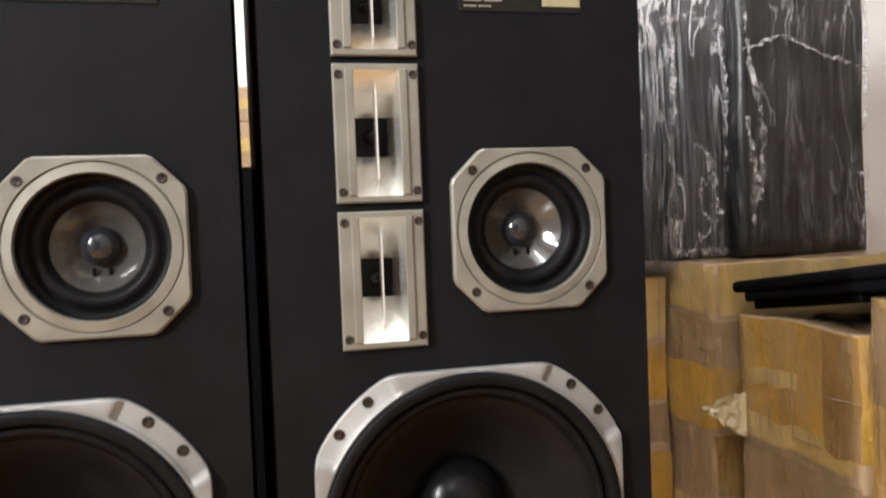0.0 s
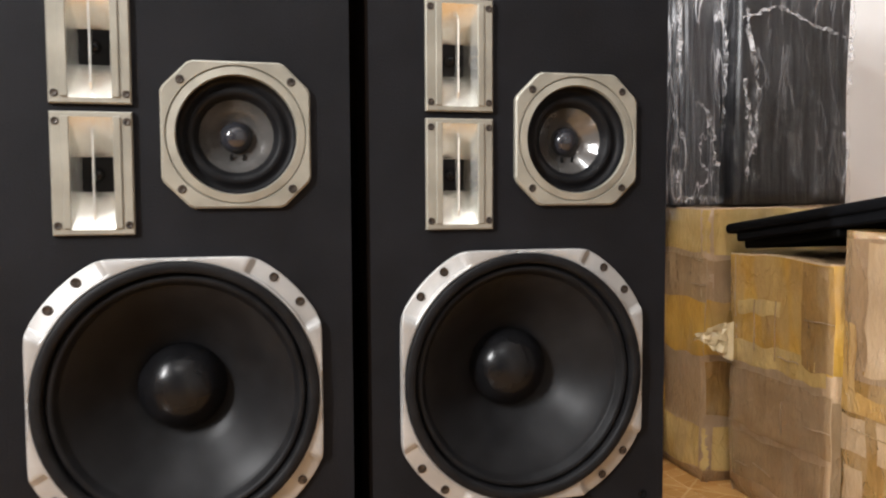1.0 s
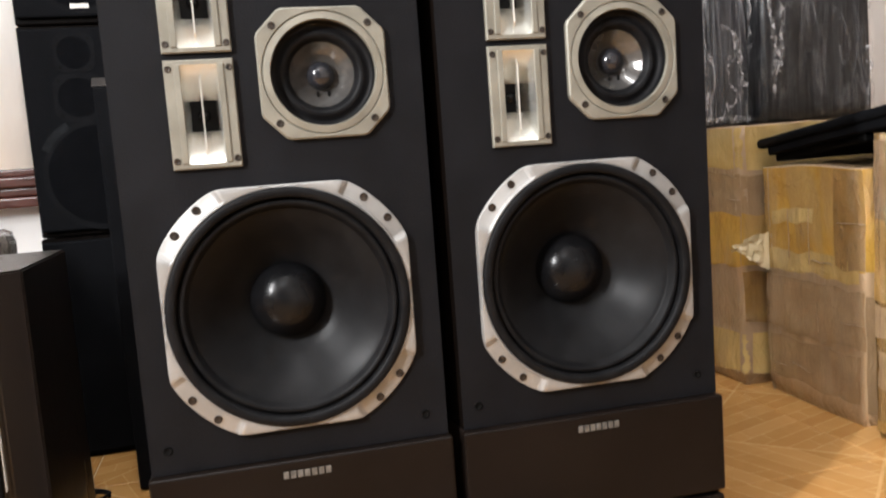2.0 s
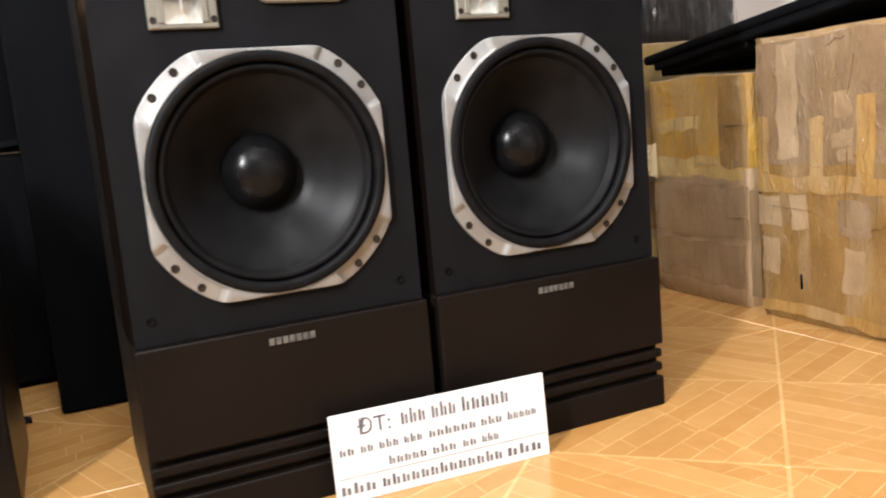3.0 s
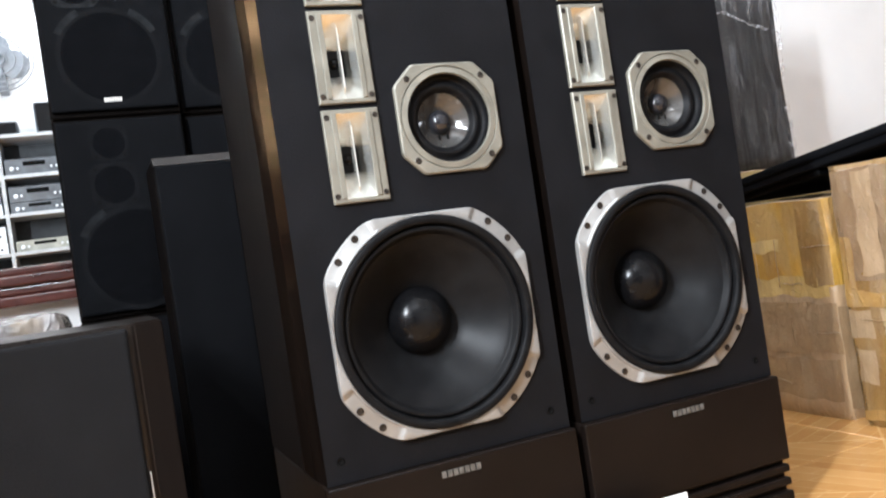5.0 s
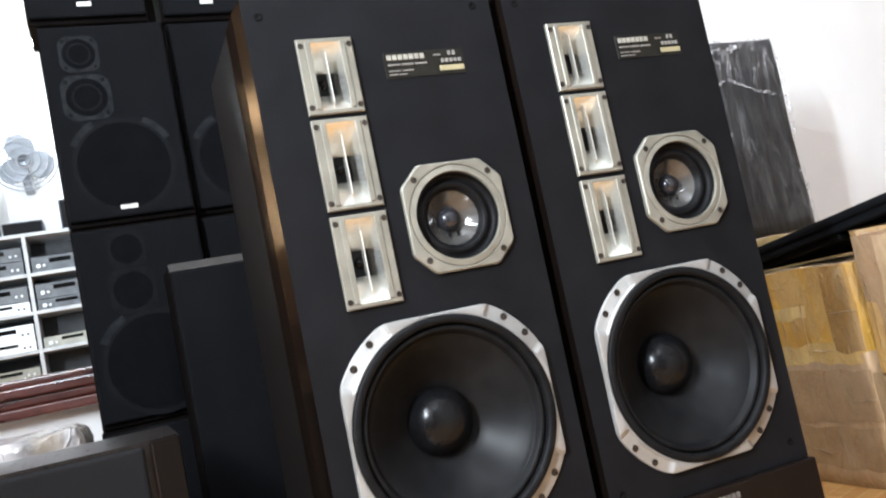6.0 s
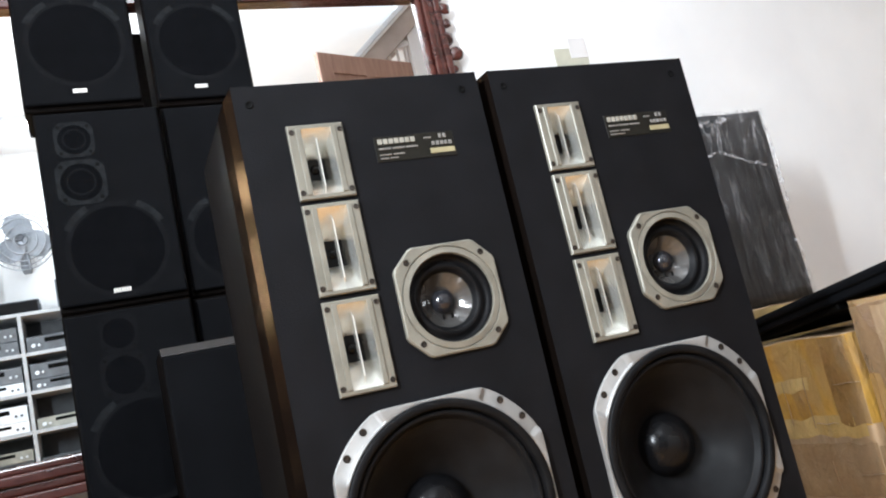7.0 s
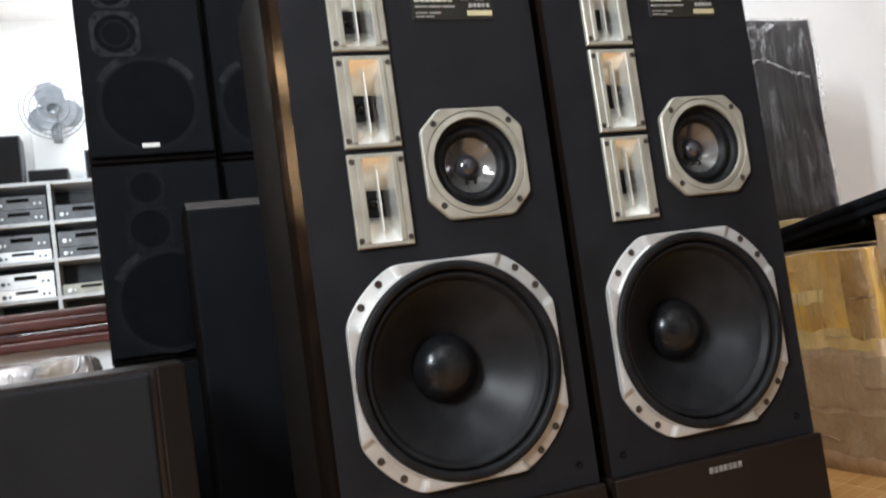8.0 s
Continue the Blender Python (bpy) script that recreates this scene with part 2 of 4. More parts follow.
BOARD_A = cardboard("cardboard_brown", (0.31, 0.198, 0.104), (0.43, 0.289, 0.165), 1.3, 0.2, 0.7, 0.3)
BOARD_B = cardboard("taped_board_amber", (0.162, 0.085, 0.0229), (0.225, 0.128, 0.0391), 6.1, 0.13, 0.5, 0.25)
TAPE_Y = cardboard("amber_parcel_tape", (0.40, 0.21, 0.034), (0.55, 0.325, 0.062), 4.1, 0.1, 0.75, 0.3)
TAPE_D = cardboard("brown_parcel_tape", (0.24, 0.13, 0.036), (0.34, 0.2, 0.064), 2.4, 0.1, 0.75, 0.3)
TAPE_C = cardboard("clear_tape_over_board", (0.24, 0.152, 0.078), (0.33, 0.22, 0.12), 7.7, 0.1, 0.5, 0.25)
TAPE_P = cardboard("pale_yellow_tape", (0.46, 0.31, 0.105), (0.6, 0.435, 0.175), 9.2, 0.12, 0.75, 0.3)
TAPE_K = cardboard("clear_tape_over_brown", (0.149, 0.0901, 0.0442), (0.204, 0.129, 0.068), 11.3, 0.1, 0.5, 0.2)
FLAP = cardboard("loose_tape", (0.58, 0.47, 0.26), (0.74, 0.64, 0.42), 5.2, 0.14, 0.6, 0.0)


def wrapped_film(name, k):
    """Dark board under crumpled clear stretch film: gloss streaks and pleat shade painted into its colour."""
    m, n, l, p = nodes_of(name)
    tc = n.new("ShaderNodeTexCoord")
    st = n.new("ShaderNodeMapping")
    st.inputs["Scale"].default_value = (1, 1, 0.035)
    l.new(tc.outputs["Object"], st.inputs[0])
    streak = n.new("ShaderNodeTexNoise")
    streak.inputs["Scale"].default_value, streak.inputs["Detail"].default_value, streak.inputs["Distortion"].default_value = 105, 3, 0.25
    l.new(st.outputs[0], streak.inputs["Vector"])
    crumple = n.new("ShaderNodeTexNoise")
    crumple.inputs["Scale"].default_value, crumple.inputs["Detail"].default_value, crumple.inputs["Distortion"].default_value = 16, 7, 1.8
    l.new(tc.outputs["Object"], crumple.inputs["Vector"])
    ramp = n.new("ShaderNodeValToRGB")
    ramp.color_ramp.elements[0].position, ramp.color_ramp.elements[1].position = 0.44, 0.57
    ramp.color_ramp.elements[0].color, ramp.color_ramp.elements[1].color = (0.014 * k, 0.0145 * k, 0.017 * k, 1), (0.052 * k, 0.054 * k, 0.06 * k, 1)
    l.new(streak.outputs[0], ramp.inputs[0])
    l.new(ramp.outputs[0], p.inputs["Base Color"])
    add = n.new("ShaderNodeMath")
    add.operation = "ADD"
    l.new(streak.outputs[0], add.inputs[0])
    l.new(crumple.outputs[0], add.inputs[1])
    bp = n.new("ShaderNodeBump")
    bp.inputs["Strength"].default_value, bp.inputs["Distance"].default_value = 0.3, 0.006
    l.new(add.outputs[0], bp.inputs["Height"])
    l.new(bp.outputs[0], p.inputs["Normal"])
    p.inputs["Roughness"].default_value = 0.38
    return m


FILM = wrapped_film("stretch_film_over_black", 0.85)
FILM_DARK = wrapped_film("tight_film_over_black", 0.36)


def clear_film(name, crease, haze):
    """Clear stretch film: nearly invisible, its sparkle painted as thin pale creases, denser towards the top."""
    m, n, l, p = nodes_of(name)
    tc = n.new("ShaderNodeTexCoord")
    mp = n.new("ShaderNodeMapping")
    mp.inputs["Scale"].default_value = (1.6, 1.6, 0.28)
    l.new(tc.outputs["Object"], mp.inputs[0])
    c = n.new("ShaderNodeTexNoise")
    c.inputs["Scale"].default_value, c.inputs["Detail"].default_value, c.inputs["Distortion"].default_value = 11, 5, 1.2
    l.new(mp.outputs[0], c.inputs["Vector"])
    area = n.new("ShaderNodeTexNoise")
    area.inputs["Scale"].default_value, area.inputs["Detail"].default_value = 6, 2
    l.new(tc.outputs["Object"], area.inputs["Vector"])
    bp = n.new("ShaderNodeBump")
    bp.inputs["Strength"].default_value, bp.inputs["Distance"].default_value = 0.8, 0.02
    l.new(c.outputs[0], bp.inputs["Height"])
    l.new(bp.outputs[0], p.inputs["Normal"])
    sub = n.new("ShaderNodeMath")
    sub.operation = "SUBTRACT"
    l.new(c.outputs[0], sub.inputs[0])
    sub.inputs[1].default_value = 0.5
    ab = n.new("ShaderNodeMath")
    ab.operation = "ABSOLUTE"
    l.new(sub.outputs[0], ab.inputs[0])
    r = n.new("ShaderNodeMapRange")
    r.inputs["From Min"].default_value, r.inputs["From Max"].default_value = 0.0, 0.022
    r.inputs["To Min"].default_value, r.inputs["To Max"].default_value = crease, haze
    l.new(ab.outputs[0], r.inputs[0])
    ar = n.new("ShaderNodeMapRange")
    ar.inputs["From Min"].default_value, ar.inputs["From Max"].default_value = 0.42, 0.7
    ar.inputs["To Min"].default_value, ar.inputs["To Max"].default_value = 0.3, 1.0
    l.new(area.outputs[0], ar.inputs[0])
    sz = n.new("ShaderNodeSeparateXYZ")
    l.new(tc.outputs["Object"], sz.inputs[0])
    top = n.new("ShaderNodeMapRange")
    top.inputs["From Min"].default_value, top.inputs["From Max"].default_value = 0.42, 0.5
    top.inputs["To Min"].default_value, top.inputs["To Max"].default_value = 0.0, 0.9
    l.new(sz.outputs[2], top.inputs[0])
    both = n.new("ShaderNodeMath")
    l.new(ar.outputs[0], both.inputs[0])
    l.new(top.outputs[0], both.inputs[1])
    mu = n.new("ShaderNodeMath")
    mu.operation = "MULTIPLY"
    l.new(r.outputs[0], mu.inputs[0])
    l.new(both.outputs[0], mu.inputs[1])
    l.new(mu.outputs[0], p.inputs["Alpha"])
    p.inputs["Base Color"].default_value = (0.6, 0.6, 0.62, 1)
    p.inputs["Roughness"].default_value = 0.12
    return m


CLEAR = clear_film("clear_crumpled_film", 0.9, 0.08)
CLEAR_TIGHT = clear_film("clear_tight_film", 0.28, 0.035)


def glint_film(name):
    """Glossy folds of clear film, patchily see-through, their glints painted in white."""
    m, n, l, p = nodes_of(name)
    tc = n.new("ShaderNodeTexCoord")
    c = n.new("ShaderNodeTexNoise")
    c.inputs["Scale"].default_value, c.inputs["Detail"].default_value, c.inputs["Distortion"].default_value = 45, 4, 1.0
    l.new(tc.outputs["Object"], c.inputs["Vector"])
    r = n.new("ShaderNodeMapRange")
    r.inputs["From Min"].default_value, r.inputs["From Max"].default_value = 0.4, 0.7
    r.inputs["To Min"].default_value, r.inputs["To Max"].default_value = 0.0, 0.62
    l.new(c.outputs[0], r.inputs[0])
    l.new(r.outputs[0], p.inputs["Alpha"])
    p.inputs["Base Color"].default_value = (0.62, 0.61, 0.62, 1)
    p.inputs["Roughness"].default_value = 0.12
    return m


GLINT = glint_film("folded_film_glints")
SILVERFILM = cardboard("silvery_film", (0.04, 0.036, 0.035), (0.42, 0.39, 0.38), 3.3, 0.1, 1.0)


def floor_tile_material():
    """Glazed tile printed with strips of pale wood laid in four triangles, with light joints."""
    m, n, l, p = nodes_of("glazed_parquet_tile")
    tc = n.new("ShaderNodeTexCoord")
    sep = n.new("ShaderNodeSeparateXYZ")
    l.new(tc.outputs["Object"], sep.inputs[0])

    def calc(op, a, b=None):
        q = n.new("ShaderNodeMath")
        q.operation = op
        for k, v in ((0, a), (1, b)):
            if v is None:
                continue
            if isinstance(v, (int, float)):
                q.inputs[k].default_value = v
            else:
                l.new(v, q.inputs[k])
        return q.outputs[0]

    x, y = sep.outputs[0], sep.outputs[1]
    ax, ay = calc("ABSOLUTE", x), calc("ABSOLUTE", y)
    side = calc("GREATER_THAN", ax, ay)
    mixv = n.new("ShaderNodeMix")
    mixv.data_type = "FLOAT"
    l.new(side, mixv.inputs[0])
    l.new(calc("ADD", x, calc("MULTIPLY", y, 0.35)), mixv.inputs[2])
    l.new(calc("SUBTRACT", y, calc("MULTIPLY", x, 0.35)), mixv.inputs[3])
    strip = calc("DIVIDE", mixv.outputs[0], 0.042)
    fr = calc("FRACT", calc("ADD", strip, 50.0))
    cell = calc("FLOOR", strip)
    line = calc("LESS_THAN", calc("MINIMUM", fr, calc("SUBTRACT", 1.0, fr)), 0.03)
    diag = calc("LESS_THAN", calc("ABSOLUTE", calc("SUBTRACT", ax, ay)), 0.004)
    mixw = n.new("ShaderNodeMix")
    mixw.data_type = "FLOAT"
    l.new(side, mixw.inputs[0])
    l.new(y, mixw.inputs[2])
    l.new(x, mixw.inputs[3])
    wob = n.new("ShaderNodeTexWhiteNoise")
    wob.noise_dimensions = "1D"
    l.new(cell, wob.inputs["W"])
    endf = calc("FRACT", calc("ADD", calc("DIVIDE", mixw.outputs[0], 0.15), calc("ADD", calc("MULTIPLY", wob.outputs["Value"], 5.0), 50.0)))
    ends = calc("LESS_THAN", endf, 0.014)
    anyline = calc("MAXIMUM", calc("MAXIMUM", line, diag), ends)
    wn = n.new("ShaderNodeTexWhiteNoise")
    wn.noise_dimensions = "2D"
    cmb = n.new("ShaderNodeCombineXYZ")
    l.new(cell, cmb.inputs[0])
    l.new(calc("MULTIPLY", side, 7.0), cmb.inputs[1])
    l.new(cmb.outputs[0], wn.inputs["Vector"])
    gr = n.new("ShaderNodeTexNoise")
    gr.inputs["Scale"].default_value, gr.inputs["Detail"].default_value, gr.inputs["Distortion"].default_value = 22, 5, 0.8
    l.new(tc.outputs["Object"], gr.inputs["Vector"])
    info = n.new("ShaderNodeObjectInfo")
    v = calc("ADD", calc("MULTIPLY", wn.outputs["Value"], 0.42), calc("ADD", calc("MULTIPLY", gr.outputs[0], 0.5), calc("MULTIPLY", info.outputs["Random"], 0.1)))
    ramp = n.new("ShaderNodeValToRGB")
    ramp.color_ramp.elements[0].position, ramp.color_ramp.elements[1].position = 0.15, 0.8
    ramp.color_ramp.elements[0].color, ramp.color_ramp.elements[1].color = (0.38, 0.18, 0.05, 1), (0.5, 0.27, 0.094, 1)
    l.new(v, ramp.inputs[0])
    mix = n.new("ShaderNodeMix")
    mix.data_type = "RGBA"
    l.new(calc("MULTIPLY", anyline, calc("MULTIPLY", gr.outputs[0], 0.85)), mix.inputs[0])
    l.new(ramp.outputs[0], mix.inputs[6])
    mix.inputs[7].default_value = (0.68, 0.45, 0.2, 1)
    l.new(mix.outputs[2], p.inputs["Base Color"])
    p.inputs["Roughness"].default_value = 0.2
    bp = n.new("ShaderNodeBump")
    bp.inputs["Strength"].default_value, bp.inputs["Distance"].default_value = 0.06, 0.004
    l.new(gr.outputs[0], bp.inputs["Height"])
    l.new(bp.outputs[0], p.inputs["Normal"])
    return m


TILE = floor_tile_material()
GROUT = surface("tile_grout", (0.62, 0.47, 0.27), (0.72, 0.56, 0.34), 30, 0.7, 0.8)
MIRROR, _n, _l, _p = nodes_of("mirror_silver")
_p.inputs["Base Color"].default_value, _p.inputs["Metallic"].default_value, _p.inputs["Roughness"].default_value = (0.93, 0.95, 0.95, 1), 1.0, 0.0
GLOW, _n, _l, _p = nodes_of("tube_glow")
_p.inputs["Emission Color"].default_value, _p.inputs["Emission Strength"].default_value = (1, 0.98, 0.95, 1), 12


# ---- builders ----
def part(name, bm, material, parent=None, label="", smooth=False):
    me = bpy.data.meshes.new(name)
    bm.normal_update()
    bm.to_mesh(me)
    bm.free()
    me.materials.append(material)
    if smooth:
        for f in me.polygons:
            f.use_smooth = True
    ob = new(name, me)
    if parent:
        ob.parent = parent
    if label:
        tagged(ob, label)
    return ob


def thing(name, m, label, category, group="", kind=""):
    ob = new(name)
    ob.empty_display_size = 0.05
    ob.matrix_world = m
    return tagged(ob, label, category, group, kind)


def block(x0, x1, y0, y1, z0, z1, bevel=0.0, seg=2, bm=None):
    own = bmesh.new()
    bmesh.ops.create_cube(own, size=1)
    for v in own.verts:
        v.co = Vector((x0 if v.co.x < 0 else x1, y0 if v.co.y < 0 else y1, z0 if v.co.z < 0 else z1))
    if bevel:
        bmesh.ops.bevel(own, geom=own.edges[:], offset=bevel, segments=seg, affect="EDGES", profile=0.5)
    if bm is None:
        return own
    me = bpy.data.meshes.new("tmp")
    own.to_mesh(me)
    own.free()
    bm.from_mesh(me)
    bpy.data.meshes.remove(me)
    return bm


def lathe(profile, cx, cz, n=64, squash=None, bm=None):
    """Turn (radius, y) pairs round the y axis through (cx, cz); squash(angle, radius) may alter the radius."""
    bm = bm or bmesh.new()
    rings = []
    for r, y in profile:
        if r < 1e-6:
            rings.append([bm.verts.new((cx, y, cz))])
            continue
        ring = []
        for k in range(n):
            a = 2 * math.pi * k / n
            rr = squash(a, r) if squash else r
            ring.append(bm.verts.new((cx + rr * math.cos(a), y, cz + rr * math.sin(a))))
        rings.append(ring)
    for a, b in zip(rings, rings[1:]):
        for k in range(n):
            j = (k + 1) % n
            if len(a) == 1 and len(b) > 1:
                bm.faces.new((a[0], b[j], b[k]))
            elif len(b) == 1:
                bm.faces.new((a[k], a[j], b[0]))
            else:
                bm.faces.new((a[k], a[j], b[j], b[k]))
    bmesh.ops.recalc_face_normals(bm, faces=bm.faces[:])
    return bm


def screw(x, z, y, r, parent):
    """A sunk cross-head screw: a dark countersink with a steel head in it."""
    bm = lathe([(r * 1.0, y - 0.0006), (r * 0.92, y - 0.0012), (r * 0.62, y - 0.0004), (0, y - 0.0006)], x, z, 14)
    return part("screw", bm, SCREW, parent, smooth=True)


W, H, DEEP, BASE_H = 0.384, 1.08, 0.36, 0.247


def horn(x0, x1, z0, z1, parent):
    """A tweeter horn: frame with a deep flared throat, side lips, centre vane and four screws."""
    y0 = -0.007
    cx, cz = (x0 + x1) / 2, (z0 + z1) / 2
    mx0, mx1 = x0 + 0.0193, x1 - 0.0193
    mz0, mz1 = z0 + 0.006, z1 - 0.006
    tx, tz, ty = 0.0158, (z1 - z0) * 0.14, 0.036
    outer = [(x0, z0), (x1, z0), (x1, z1), (x0, z1)]
    lip = [(x0 + 0.0015, z0 + 0.0015), (x1 - 0.0015, z0 + 0.0015), (x1 - 0.0015, z1 - 0.0015), (x0 + 0.0015, z1 - 0.0015)]
    mouth = [(mx0, mz0), (mx1, mz0), (mx1, mz1), (mx0, mz1)]
    throat = [(cx - tx, cz - tz), (cx + tx, cz - tz), (cx + tx, cz + tz), (cx - tx, cz + tz)]
    bm = bmesh.new()
    loops = [[bm.verts.new((a, y, b)) for a, b in lp] for lp, y in ((outer, 0.0005), (outer, y0 + 0.0015), (lip, y0), (mouth, y0))]
    for p, q in zip(loops, loops[1:]):
        for k in range(4):
            bm.faces.new((p[k], p[(k + 1) % 4], q[(k + 1) % 4], q[k]))
    bmesh.ops.recalc_face_normals(bm, faces=bm.faces[:])
    ob = part("horn", bm, CHAMP, parent, "champagne metal tweeter horn frame")
    bm = bmesh.new()
    mid = [(a + (b - a) * 0.52, c + (d - c) * 0.52) for (a, c), (b, d) in zip(mouth, throat)]
    loops = [[bm.verts.new((a, y, b)) for a, b in lp] for lp, y in ((mouth, y0), (mid, 0.0155), (throat, ty))]
    for p, q in zip(loops, loops[1:]):
        for k in range(4):
            bm.faces.new((p[k], q[k], q[(k + 1) % 4], p[(k + 1) % 4]))
    bmesh.ops.recalc_face_normals(bm, faces=bm.faces[:])
    for f in bm.faces:
        f.normal_flip()
    part("throat", bm, HORN, ob)
    bm = block(cx - tx - 0.004, cx + tx + 0.004, ty - 0.001, ty + 0.003, cz - tz - 0.004, cz + tz + 0.004)
    part("throat_back", bm, RUBBER, ob)
    part("diaphragm", lathe([(0.008, ty - 0.002), (0.006, ty - 0.006), (0, ty - 0.008)], cx, cz, 16), DOME, ob, smooth=True)
    # vane with tapered ends
    bm = bmesh.new()
    h = (z1 - z0) * 0.38
    prof = [(-h, 0.004), (-h * 0.86, -0.001), (h * 0.86, -0.001), (h, 0.004), (h * 0.8, 0.011), (-h * 0.8, 0.011)]
    a = [bm.verts.new((cx - 0.0009, y, cz + z)) for z, y in prof]
    b = [bm.verts.new((cx + 0.0009, y, cz + z)) for z, y in prof]
    bm.faces.new(a)
    bm.faces.new(b[::-1])
    for k in range(6):
        bm.faces.new((a[k], b[k], b[(k + 1) % 6], a[(k + 1) % 6]))
    bmesh.ops.recalc_face_normals(bm, faces=bm.faces[:])
    part("vane", bm, HORN, ob)
    for s in (-1, 1):
        xa = cx + s * 0.0255
        part("side_lip", block(xa - 0.0038, xa + 0.0038, y0 - 0.0022, y0 + 0.004, z0 + 0.007, z1 - 0.005, 0.0007, 1), CHAMP, ob)
        for zz in (z0 + 0.0105, z1 - 0.0105):
            screw(cx + s * 0.0355, zz, y0, 0.0042, ob)
    return ob


def mid_driver(cx, cz, parent):
    y0 = -0.008
    half = 0.0803

    def octo(a, r):
        c, s = abs(math.cos(a)), abs(math.sin(a))
        if r < 0.0765:
            return r
        q = min(half / max(c, s), 0.1301 / (c + s))
        return q * (r / half)
    prof = [(half, 0.0005), (half, y0 + 0.002), (half - 0.002, y0), (0.0764, y0), (0.0752, y0 + 0.0024), (0.074, y0 + 0.0006), (0.066, y0 - 0.0005), (0.0645, y0 + 0.004)]
    ob = part("midrange_driver", lathe(prof, cx, cz, 96, octo), CHAMP, parent, "champagne octagonal midrange frame")
    part("surround", lathe([(0.0647, y0 + 0.003), (0.064, 0.010), (0.058, 0.0115), (0.054, 0.008), (0.0495, 0.0065), (0.0455, 0.009), (0.043, 0.015), (0.0405, 0.017)], cx, cz, 64), RUBBER, ob, smooth=True)
    part("cone", lathe([(0.0408, 0.0165), (0.036, 0.021), (0.027, 0.0285), (0.0165, 0.0355), (0.0, 0.038)], cx, cz, 64), MIDCONE, ob, "glossy grey-brown midrange cone", smooth=True)
    part("dust_cap", lathe([(0.0186, 0.0352), (0.0178, 0.0285), (0.0142, 0.0225), (0.0078, 0.019), (0, 0.018)], cx, cz, 32), MIDDOME, ob, smooth=True)
    for dx in (-0.006, 0.008):
        part("lead_wire", block(cx + dx - 0.0016, cx + dx + 0.0016, 0.0262, 0.0285, cz - 0.0265, cz - 0.0195, 0.0006, 1), BLACK, ob)
    for sx in (-1, 1):
        for sz in (-1, 1):
            screw(cx + sx * 0.0592, cz + sz * 0.0592, y0, 0.0048, ob)
    return ob


def woofer(cx, cz, parent):
    half, corner = 0.1562, 0.1755
    n = 288
    bm = bmesh.new()
    rings = []
    steps = 10
    for k in range(n):
        a = 2 * math.pi * k / n
        flat = half / max(abs(math.cos(a)), abs(math.sin(a)))
        ro = (flat ** -70 + corner ** -70) ** (-1 / 70)
        off = abs((math.degrees(a) % 90) - 45)
        # sunk screw pads on the four corners
        pad = min(1, max(0, (18.0 - off) / 1.4))
        pad = pad * pad * (3 - 2 * pad)
        ri, top = 0.1518, -0.0105 + 0.0056 * pad
        edge = min(0.1562 + 0.0012 * (1 - pad), ro - 0.0022)
        col = [(ro, 0.0005), (ro, top + 0.0015), (ro - 0.0006, top + 0.0005), (ro - 0.0016, top), (edge + 0.0008, top), (edge, top - 0.0008 * pad), (edge - 0.0012, -0.0105), (ri + 0.002, -0.0105), (ri + 0.0005, -0.0098), (ri, -0.008)]
        rings.append([bm.verts.new((cx + r * math.cos(a), y, cz + r * math.sin(a))) for r, y in col])
    for k in range(n):
        p, q = rings[k], rings[(k + 1) % n]
        for j in range(steps - 1):
            bm.faces.new((p[j], q[j], q[j + 1], p[j + 1]))
    bmesh.ops.recalc_face_normals(bm, faces=bm.faces[:])
    ob = part("woofer", bm, SILVER, parent, "silver painted woofer basket ring", smooth=True)
    part("gasket", lathe([(0.152, -0.004), (0.1522, -0.0135), (0.1508, -0.0152), (0.1425, -0.015), (0.1398, -0.0125), (0.1388, 0.002)], cx, cz, 96), RUBBER, ob, smooth=True)
    part("surround", lathe([(0.1392, 0.001), (0.1378, -0.0055), (0.1338, -0.0085), (0.1295, -0.0055), (0.127, 0.0015), (0.1245, 0.0035)], cx, cz, 96), RUBBER, ob, smooth=True)
    part("cone", lathe([(0.125, 0.0032), (0.119, 0.0065), (0.1, 0.024), (0.075, 0.0445), (0.05, 0.0655), (0, 0.07)], cx, cz, 96), CONE, ob, "matt black paper woofer cone", smooth=True)
    R = 0.0515
    prof = [(R * math.sin(t), 0.0655 - 0.041 * math.cos(t)) for t in [math.pi / 2 * (1 - i / 10) for i in range(10)]] + [(0, 0.0245)]
    part("dust_cap", lathe(prof, cx, cz, 48), DOME, ob, "satin black dust cap", smooth=True)
    for sx in (-1, 1):
        for sz in (-1, 1):
            for ax, az in ((0.1035, 0.132), (0.132, 0.1035)):
                screw(cx + sx * ax, cz + sz * az, -0.0052, 0.0054, ob)
    return ob


def bars(parent, x0, x1, z0, z1, y, n, material, name="logo_bar", gap=0.35):
    w = (x1 - x0) / n
    for k in range(n):
        part(name, block(x0 + k * w, x0 + (k + 1 - gap) * w, y - 0.0012, y + 0.0006, z0, z1, 0.0002, 1), material, parent)


